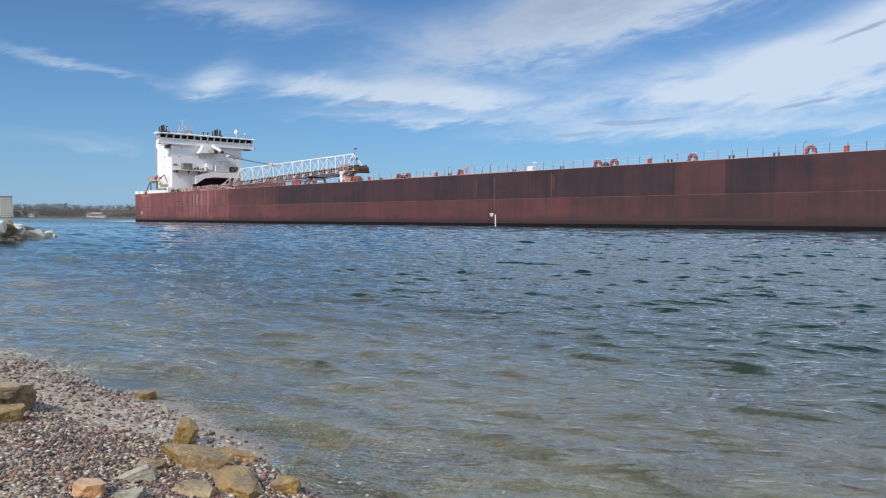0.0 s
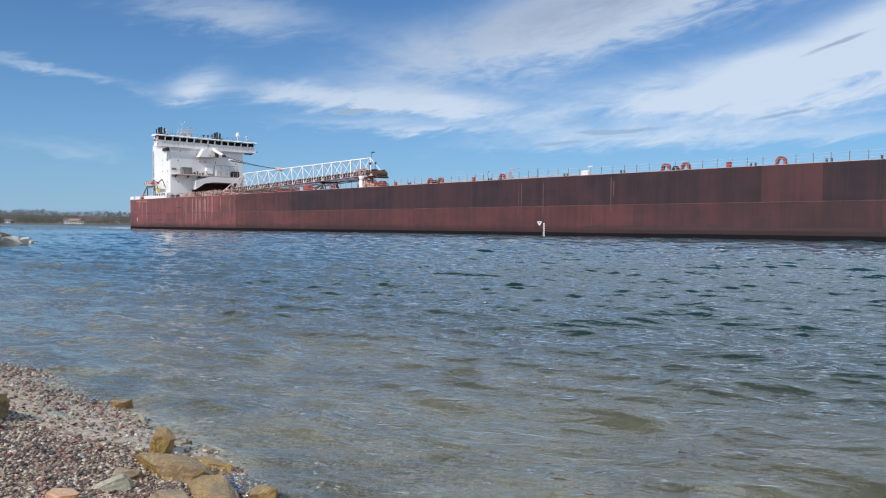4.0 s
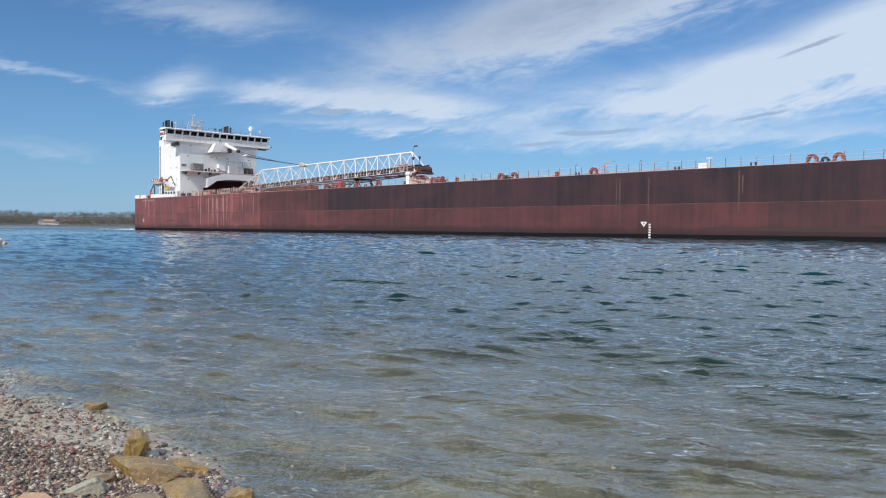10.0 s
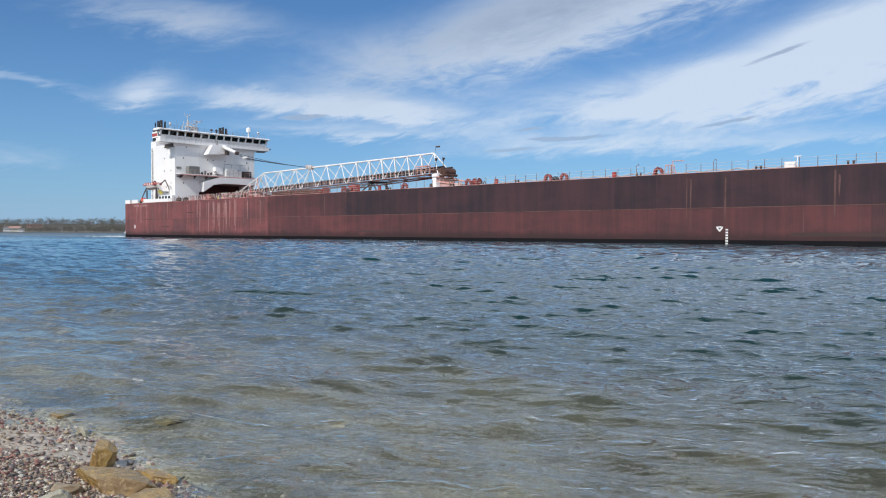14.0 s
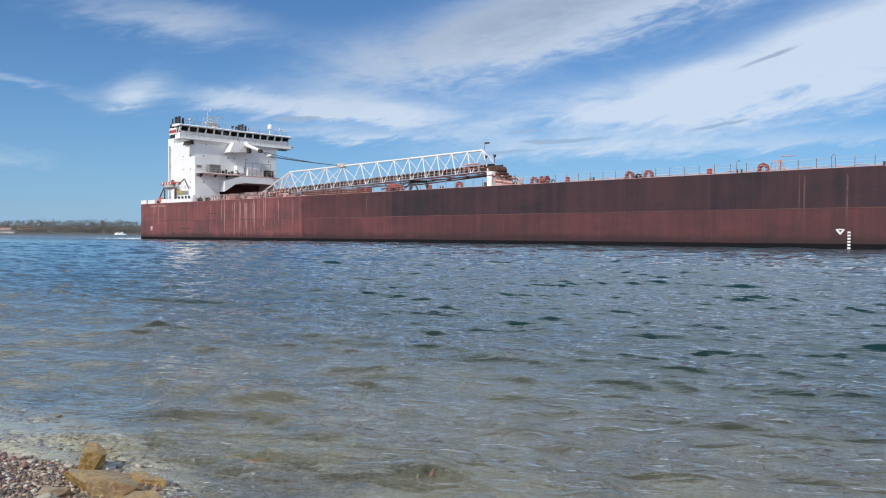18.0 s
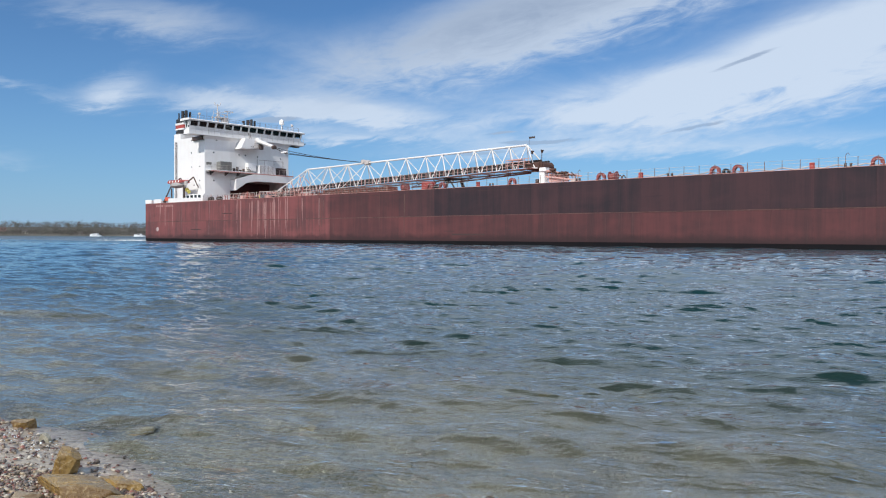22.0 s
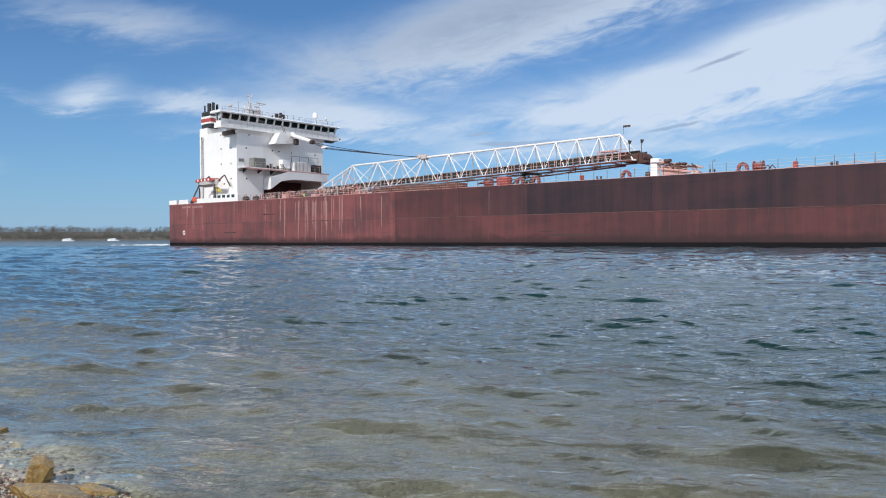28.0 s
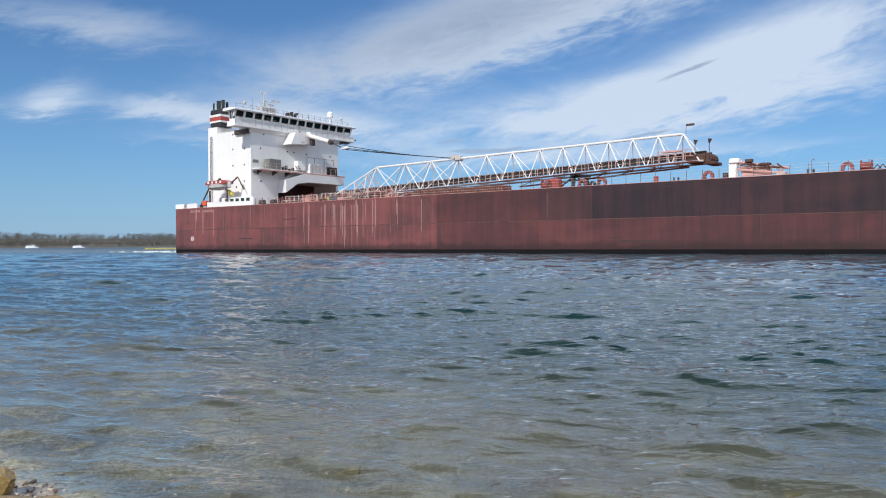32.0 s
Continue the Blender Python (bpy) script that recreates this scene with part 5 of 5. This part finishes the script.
tube(bm, (18.6, 16.2, 22.15), (24.9, 16.0, 20.3), 0.42, 0.36, n=12)
bmesh.ops.create_uvsphere(bm, u_segments=10, v_segments=8, radius=0.6, matrix=pose(18.8, 16.2, 22.2))
arm = part("hoist_arm", bm, "white", ship, "white tubular hoist arm")
part("sheave", tube(B(), (25.0, 15.6, 20.2), (25.0, 16.4, 20.2), 0.42, n=12), "dark", arm)
part("hook_block", box(B(), 27.8, 29.6, 15.7, 16.3, 18.6, 19.1, 0.12), "white", arm)
part("machinery", box(B(), 18.7, 19.5, 16.4, 17.3, 20.2, 21.4, 0.1), "dark", ship)
for dz, dy in ((0.0, -0.25), (0.45, 0.25), (-0.25, 0.0)):
    wire = B()
    tube(wire, (25.0, 16 + dy, 20.2), (28.8, 16 + dy, 18.85 + dz), 0.06, n=5)
    pts = [Vector((28.8 + 25.6 * i / 8, 16 + dy, 18.85 + dz - (3.8 + dz) * (i / 8) - 0.16 * math.sin(math.pi * i / 8) * (1 + dz * 2))) for i in range(9)]
    for a, b in zip(pts, pts[1:]):
        tube(wire, a, b, 0.06, n=5)
    part("hoist_wire", wire, "cable", ship)

# ---- unloading boom: one top chord and two lower chords, laced ----
NODES = (36.5, 43.2, 48.9, 54.4, 59.9, 64.7, 69.5, 73.4, 77.0, 80.6, 84.2, 87.8, 91.2)


def top_z(x):
    return 14.8 + (x - 36.5) * 0.0140


def low_z(x):
    return 9.75 + (x - 31) * 0.0305


boom = part("unloading_boom", tube(B(), (36.5, 16, top_z(36.5)), (91.2, 16, top_z(91.2)), 0.17, n=8), "white", ship, "white lattice unloading boom stowed along the deck")
for y in (14.1, 17.9):
    part("lower_chord", tube(B(), (26.0, y, low_z(26.0)), (94.5, y, low_z(94.5)), 0.13, n=6), "rail", boom, "pale worn lower chord")
    part("end_post", tube(B(), (36.5, 16, top_z(36.5)), (26.6, y, low_z(26.6) + 0.1), 0.12, n=6), "white", boom)
    part("end_post", tube(B(), (91.2, 16, top_z(91.2)), (94.0, y, low_z(94.0)), 0.10, n=6), "white", boom)
for i, x in enumerate(NODES):
    for y in (14.1, 17.9):
        part("upright", tube(B(), (x, 16, top_z(x)), (x - 0.8, y, low_z(x)), 0.085, n=6), "white", boom)
        if i + 1 < len(NODES):
            x2 = NODES[i + 1] - 1.0
            part("diagonal", tube(B(), (x, 16, top_z(x)), (x2, y, low_z(x2)), 0.085 if y < 16 else 0.065, n=6), "white", boom)
    part("cross_tie", tube(B(), (x - 0.8, 14.1, low_z(x)), (x - 0.8, 17.9, low_z(x)), 0.1, n=5), "pink", boom)
for y in (14.1, 17.9):
    for x, zt in ((29.4, 0.28), (32.0, 0.55), (34.4, 0.79)):
        part("upright", tube(B(), (x, y + (16 - y) * zt, low_z(26.6) + (14.8 - low_z(26.6)) * zt), (x + 0.7, y, low_z(x)), 0.075, n=6), "white", boom)
        part("diagonal", tube(B(), (x, y + (16 - y) * zt, low_z(26.6) + (14.8 - low_z(26.6)) * zt), (x + 3.0, y, low_z(x + 3)), 0.075, n=6), "pink", boom)
for i, x in enumerate((39.9, 46.0, 51.7)):
    for y in (14.1, 17.9):
        part("diagonal", tube(B(), (x + 2.6, 16, top_z(x)), (x - 2.5, y, low_z(x)), 0.075, n=6), "white", boom)
bm = B()
prism(bm, ((15.2, 0.0), (17.2, 0.0), (17.5, 0.6), (17.1, 0.6), (16.9, 0.2), (15.5, 0.2), (15.3, 0.6), (14.9, 0.6)), 0, 27.0, 94.5)
for v in bm.verts:
    v.co.z += low_z(v.co.x) + 0.75
part("conveyor_trough", bm, "rubber", boom, "black conveyor belt trough inside the boom")
for i in range(60):
    x = 31 + i * 1.03
    part("gallery_panel", prism(B(), ((x, low_z(x) + 0.30), (x + 0.86, low_z(x + 0.86) + 0.30), (x + 0.86, low_z(x + 0.86) + 1.05), (x, low_z(x) + 1.05)), 1, 14.42, 14.48), "rubber", boom)
    part("gallery_post", tube(B(), (x + 0.94, 14.4, low_z(x)), (x + 0.94, 14.4, low_z(x) + 1.32), 0.06, n=4), "pink", boom)
for i in range(32):
    x = 30 + i * 2.0
    part("stanchion", tube(B(), (x, 13.9, low_z(x)), (x, 13.9, low_z(x) + 1.15), 0.04, n=4), "rail", boom)
for h in (0.6, 1.15):
    part("boom_rail", tube(B(), (30, 13.9, low_z(30) + h), (92, 13.9, low_z(92) + h), 0.025, n=4), "rail", boom)
part("boom_walkway", prism(B(), ((13.3, 0.0), (14.1, 0.0), (14.1, -0.06), (13.5, -0.06)), 0, 30.0, 94.0), "pink", boom).data.transform(Matrix(((1, 0, 0, 0), (0, 1, 0, 0), (0.0305, 0, 1, 9.75 - 31 * 0.0305), (0, 0, 0, 1))))
keel = B()
tube(keel, (66, 16, low_z(66) - 0.9), (92, 16, low_z(92) - 0.45), 0.12, n=5)
for i in range(13):
    x = 66 + i * 2.0
    tube(keel, (x, 16, low_z(x) - 0.85 + i * 0.03), (x + 1.0, 14.1 if i % 2 else 17.9, low_z(x)), 0.07, n=4)
part("keel_truss", keel, "oxide", boom)
bm = B()
tube(bm, (94.6, 14.6, 12.0), (94.6, 17.4, 12.0), 0.75, n=14)
box(bm, 92.2, 94.6, 14.3, 17.7, 11.5, 12.6, 0.15), box(bm, 94.6, 95.8, 14.6, 17.4, 11.2, 11.6, 0.1)
tip = part("head_pulley", bm, "rust", boom, "dark rusty head pulley at the boom's end")
for x, y in ((93.4, 14.2), (95.2, 14.2)):
    bm = tube(B(), (x, y, 12.2), (x, y, 14.0), 0.05, n=4)
    tube(bm, (x, y, 13.9), (x + 0.1, y, 14.4), 0.12, 0.28, n=8)
    part("flood_lamp", bm, "dark", boom, "dark floodlight on a post")
bm = B()
for x in (88.6, 89.8, 91.0, 92.2):
    tube(bm, (x, 14.0, low_z(x)), (x, 14.0, low_z(x) + 1.7), 0.05, n=4)
for z in (0.9, 1.3, 1.7):
    tube(bm, (88.6, 14.0, low_z(88.6) + z), (93.2, 14.0, low_z(93.2) + z - 0.1), 0.05, n=4)
box(bm, 89.0, 91.6, 13.8, 14.6, low_z(90) + 1.5, low_z(90) + 1.62)
part("tip_platform", bm, "pink", boom)
bm = B()
tube(bm, (91.6, 16, 15.6), (91.6, 16, 16.9), 0.03, n=4)
box(bm, 91.62, 92.7, 15.99, 16.01, 16.55, 16.85)
part("tip_flag", bm, "dark", boom)
bm = B()
box(bm, 53.9, 55.1, 15.5, 16.5, 14.7, 15.5, 0.12), tube(bm, (53.7, 15.4, 15.3), (53.7, 16.6, 15.3), 0.4, n=10)
part("hoist_block", bm, "rail", boom, "pale worn hoist block on the top chord")
# saddle that carries the boom
bm = B()
box(bm, 73.5, 75.6, 10.5, 12.0, DECK, DECK + 2.2, 0.2)
part("saddle_drum", bm, "red", ship, "red boom saddle machinery")
bm = B()
tube(bm, (76.4, 13.0, DECK), (76.2, 14.4, low_z(76)), 0.28, n=6), tube(bm, (76.4, 19.0, DECK), (76.2, 17.6, low_z(76)), 0.28, n=6), tube(bm, (79.5, 13, DECK + 0.2), (76.3, 14.4, low_z(76) - 0.1), 0.14, n=5), tube(bm, (73.2, 13, DECK + 0.2), (76.3, 14.4, low_z(76) - 0.1), 0.14, n=5)
box(bm, 75.9, 76.6, 13.5, 18.5, low_z(76) - 0.35, low_z(76) - 0.05)
part("boom_saddle", bm, "black", ship, "black steel saddle under the boom")
# ribbed brown hopper cover beneath the boom
bm = B()
box(bm, 51.6, 68.0, 8.0, 10.6, DECK + 0.75, DECK + 1.55, 0.05)
cover = part("hopper_cover", bm, "oxide", ship, "long brown ribbed cover on deck")
rib = part("rib", box(B(), -0.06, 0.06, 7.9, 8.0, DECK + 0.72, DECK + 1.58), "dark", cover)
rib.matrix_basis = pose(51.9, 0, 0)
for i in range(1, 42):
    again(rib, cover, 51.9 + i * 0.385, 0, 0)
part("cover_leg", box(B(), 52, 53, 8.4, 10.2, DECK, DECK + 0.75), "dark", cover)
part("cover_leg", box(B(), 66, 67, 8.4, 10.2, DECK, DECK + 0.75), "dark", cover)
# clutter round the boom's foot
rr = random.Random(8)
for i in range(90):
    x, y = rr.uniform(18.5, 52), rr.uniform(2.5, 11.5)
    h = rr.uniform(0.5, 1.5)
    kind = rr.random()
    if kind < 0.45:
        part("deck_pipe", tube(B(), (x, y, DECK), (x + rr.uniform(-0.3, 0.3), y, DECK + h + 0.3), rr.uniform(0.05, 0.12), n=6), rr.choice(("pink", "oxide", "red", "rail", "pink")), ship)
    elif kind < 0.75:
        part("deck_locker", box(B(), x, x + rr.uniform(0.5, 1.6), y, y + 0.8, DECK, DECK + h * 0.8, 0.05), rr.choice(("oxide", "dark", "pink")), ship)
    else:
        part("deck_pipe", tube(B(), (x, y, DECK + h * 0.6), (x + rr.uniform(1.5, 4), y, DECK + h * 0.6), 0.09, n=6), rr.choice(("pink", "rail", "oxide")), ship)
for i in range(14):
    x = 19 + i * 0.75
    part("tunnel_rail_post", tube(B(), (x, 11.0, DECK), (x, 11.0, DECK + 2.0), 0.06, n=4), "pink", ship)
for z in (1.0, 1.5):
    part("tunnel_rail", tube(B(), (19, 11.0, DECK + z), (30, 11.0, DECK + z), 0.05, n=4), "pink", ship)
for y, x0, x1, high in ((2.2, 27.5, 37.5, 1.2), (2.6, 41.5, 52.0, 1.15), (6.0, 24.0, 50.0, 1.7), (9.0, 30.0, 50.5, 2.1)):
    n = int((x1 - x0) / 1.1)
    for i in range(n + 1):
        x = x0 + (x1 - x0) * i / n
        part("guard_post", tube(B(), (x, y, DECK), (x + rr.uniform(-0.12, 0.12), y, DECK + high * rr.uniform(0.9, 1.12)), 0.055, n=5), rr.choice(("pink", "rail", "pink", "oxide")), ship)
        if i < n and rr.random() < 0.3:
            part("brace", tube(B(), (x, y, DECK + 0.1), (x + 1.1, y, DECK + high), 0.05, n=4), rr.choice(("pink", "rail")), ship)
    for f in (0.5, 1.0):
        x = x0
        while x < x1 - 2:
            e = min(x1, x + rr.uniform(2.0, 5.0))
            part("guard_rail", tube(B(), (x, y, DECK + high * f), (e, y, DECK + high * f * rr.uniform(0.9, 1.05)), 0.045, n=5), rr.choice(("pink", "rail", "tunnel")), ship)
            x = e + rr.uniform(0.3, 3.0)
for i in range(26):
    x, y = rr.uniform(20, 52), rr.uniform(7, 12)
    part("deck_machinery", box(B(), x, x + rr.uniform(0.8, 2.6), y, y + 1.2, DECK, DECK + rr.uniform(0.8, 1.9), 0.08), rr.choice(("tunnel", "oxide", "rust", "tunnel")), ship)
part("control_cabinet", box(B(), 36.6, 40.2, 4.4, 5.4, DECK, DECK + 1.05, 0.06), "slate", ship, "slate grey control cabinet on deck")
part("warning_panel", box(B(), 35.9, 36.5, 4.6, 5.2, DECK, DECK + 0.95, 0.05), "yellow", ship, "yellow box beside the cabinet")
for i in range(7):
    x = 28.5 + i * 3.1
    bm = tube(B(), (x, 7.2, DECK + 0.5), (x + 1.1, 7.2, DECK + 0.5), 0.42, n=10)
    for e in (0.0, 1.1):
        tube(bm, (x + e - 0.05, 7.2, DECK + 0.5), (x + e + 0.05, 7.2, DECK + 0.5), 0.55, n=12)
    box(bm, x, x + 1.1, 6.9, 7.5, DECK, DECK + 0.2)
    part("deck_winch", bm, rr.choice(("oxide", "vent", "pink")), ship, "rust red winch drum on deck")
part("boom_pivot", box(B(), 26.0, 31.0, 13.2, 18.8, DECK, 10.2, 0.2), "oxide", ship, "oxide red boom pivot")

# stern: white bulwark, lifeboat on davits, rescue gear
part("stern_bulwark", prism(B(), ((9.6, DECK + 0.05), (22.5, DECK + 0.05), (21.8, DECK + 0.75), (9.6, DECK + 0.95)), 1, 0.05, 0.20), "white", ship, "white bulwark along the stern")
part("stern_bulwark", box(B(), 3.3, 6.6, 0.05, 0.20, DECK + 0.05, DECK + 0.9), "white", ship)
part("stern_bitts", box(B(), 6.9, 7.4, 0.3, 0.8, DECK, DECK + 0.6, 0.05), "dark", ship)
part("stern_bulwark", box(B(), -0.6, -0.45, 0.8, BEAM - 0.8, DECK, DECK + 0.9), "white", ship)
part("bulwark_gap", box(B(), -0.4, 2.3, 0.08, 0.16, DECK + 0.1, DECK + 0.9), "white", ship)
part("stern_house", box(B(), 11.5, 20.5, 1.8, 4.7, DECK, DECK + 1.7, 0.04), "white", ship, "low white deck house")
for i in range(5):
    part("stern_window", box(B(), 12.6 + i * 1.5, 13.5 + i * 1.5, 1.74, 1.8, DECK + 0.9, DECK + 1.5), "glass", ship)
bm = B()
sect = []
for i in range(9):
    f = i / 8 * 2 - 1
    w, up = 1.1 * (1 - f * f * 0.86), 0.35 * f * f
    sect.append([bm.verts.new((10.9 + f * 3.4, 1.7 + a * w, 11.4 + z + up)) for a, z in ((-1.0, 0.95), (-0.85, 0.3), (0, -0.15), (0.85, 0.3), (1.0, 0.95))])
for a, b in zip(sect, sect[1:]):
    for i in range(4):
        bm.faces.new((a[i], a[i + 1], b[i + 1], b[i]))
    bm.faces.new((a[4], a[0], b[0], b[4]))
bm.faces.new(sect[0]), bm.faces.new(sect[-1])
lifeboat = part("lifeboat", bm, "rail", ship, "grey white lifeboat with red cover on davits")
bm = B()
prism(bm, ((7.9, 12.5), (8.6, 12.95), (13.2, 12.95), (13.9, 12.5), (13.7, 12.3), (8.1, 12.3)), 1, 0.75, 2.65)
part("boat_cover", bm, "red", lifeboat, "red canvas boat cover")
for i in range(4):
    part("boat_stripe", box(B(), 8.8 + i * 1.2, 9.2 + i * 1.2, 0.70, 0.76, 12.45, 12.85), "white", lifeboat)
for x, lean in ((8.2, -1.2), (13.4, 1.4)):
    bm = B()
    tube(bm, (x + lean, 0.6, DECK + 0.6), (x, 1.4, 11.6), 0.14, n=6), tube(bm, (x, 1.4, 11.6), (x + 0.9, 3.2, 13.6), 0.14, n=6), tube(bm, (x + 0.9, 3.2, 13.6), (x + 2.2, 3.6, 11.3), 0.12, n=6), tube(bm, (x, 1.6, DECK), (x, 1.6, 11.3), 0.16, n=6)
    part("davit", bm, "dark", ship, "dark boat davit")
part("rescue_raft", tube(B(), (12.6, 2.6, 11.0), (13.6, 2.6, 10.4), 0.4, n=10), "yellow", ship)
part("stern_gear", box(B(), 7.6, 8.8, 0.3, 1.0, DECK + 0.4, DECK + 1.3, 0.1), "orange", ship, "orange rescue gear box")
part("flag_staff", tube(B(), (-0.4, 2.0, DECK + 1.0), (0.6, 2.0, DECK + 0.9), 0.04, n=4), "post", ship)
for x, y in ((17.6, 3.2), (21.0, 3.0), (23.5, 3.4)):
    o = part("deck_winch", tube(B(), (x, y, DECK + 0.6), (x + 0.9, y, DECK + 0.6), 0.5, n=10), "dark", ship)

# broken water at the stern
wash = B()
rr = random.Random(5)
for i in range(90):
    x, y = -1.5 - rr.random() ** 2.2 * 26, rr.uniform(-0.5, 14.0)
    a, b, h = rr.uniform(0.3, 1.3), rr.uniform(0.2, 0.6), rr.uniform(0.03, 0.17)
    bmesh.ops.create_icosphere(wash, subdivisions=1, radius=1.0, matrix=Matrix.LocRotScale((x, y, 0.0), None, (a, b, h)))
tagged(part("stern_wash", wash, "foam", ship, smooth=True), "white churned water behind the stern", kind="stuff")

# ---- far motor boats ----


def motor_boat(az, r, size, label):
    root = new("motor_boat")
    bm = B()
    rows = []
    for x, w, z in ((-1, 0.30, 0.10), (0.2, 0.32, 0.12), (0.75, 0.2, 0.16), (1.0, 0.02, 0.2)):
        rows.append([bm.verts.new((x * size / 2, a * w * size / 2 * 1.2, b * size)) for a, b in ((-1, z), (-0.8, -0.03), (0.8, -0.03), (1, z))])
    for a, b in zip(rows, rows[1:]):
        for i in range(4):
            bm.faces.new((a[i], a[(i + 1) % 4], b[(i + 1) % 4], b[i]))
    bm.faces.new(rows[0]), bm.faces.new(rows[-1])
    part("hull", bm, "boat", root)
    part("cabin", prism(B(), ((-0.32 * size, 0.1 * size), (0.26 * size, 0.12 * size), (0.12 * size, 0.24 * size), (-0.25 * size, 0.25 * size)), 1, -0.12 * size, 0.12 * size), "boat", root)
    part("cabin_window", box(B(), -0.2 * size, 0.1 * size, -0.125 * size, 0.125 * size, 0.16 * size, 0.205 * size), "glass", root)
    part("bow_wave", box(B(), -0.62 * size, 0.5 * size, -0.17 * size, 0.17 * size, -0.05 * size, 0.035 * size, 0.03 * size), "foam", root)
    tagged(root, label, "boat", "far boats on the river")
    return root


BOATS = [(motor_boat(0, 0, 15, "white cabin cruiser far off on the river"), -25.8, 1050), (motor_boat(0, 0, 14, "white motor boat far off on the river"), -23.0, 1050)]
floats = new("float_line")
for i in range(9):
    part("float", box(B(), -7 + i * 1.75, -5.6 + i * 1.75, -0.5, 0.5, -0.1, 0.55, 0.1), "yellow", floats)
tagged(floats, "row of yellow floats on the water", "floats")
floats.matrix_basis = Matrix.Translation(polar(-17.6, 330, 0)) @ pose(0, 0, 0, 0, 0, 10)


# ---- what moves ----
def motions():
    head = radians(130.533)
    fx = Vector((math.sin(head), math.cos(head), 0))
    rows = []
    for i in range(17):
        t = i * 2.0
        p = Vector((-83.62, 179.26, 0)) + fx * (3.2894 * (t - 16) + 0.00079 * (t - 16) ** 2)
        rows.append((t, pose(p.x, p.y, 0, 0, 0, 90 - 130.533)))
    walk(ship, rows)
    rows = []
    for i in range(33):
        off = WAVE_WAY * WAVE_SPEED * (i - 32)
        # the ship's passing lifts the water along the beach for a while
        surge = float(np.interp(i, (0, 10, 14, 16, 18, 20, 22, 24.5, 32), (0.0, -0.004, 0.010, 0.027, 0.027, 0.018, 0.012, 0.018, 0.013)))
        rows.append((float(i), SHORE @ Matrix.Translation((off.x, off.y, surge + 0.009 * math.sin(i * 1.9)))))
    walk(water, rows)
    rows = []
    for i in range(81):
        s = math.cos(2 * math.pi * (i * 0.4 - 3.15) / 1.7)
        rows.append((i * 0.4, SHORE @ Matrix.Translation((0.03 * s, 0.10 - 0.12 * s, -0.030 + 0.055 * s))))
    walk(shore_foam, rows)
    for boat, az, r in BOATS:
        rows = []
        for t in (0, 16, 32):
            p = polar(az - 0.02 * (t - 28), r)
            rows.append((float(t), Matrix.Translation(p) @ pose(0, 0, 0, 0, 0, 165)))
        walk(boat, rows)


motions()
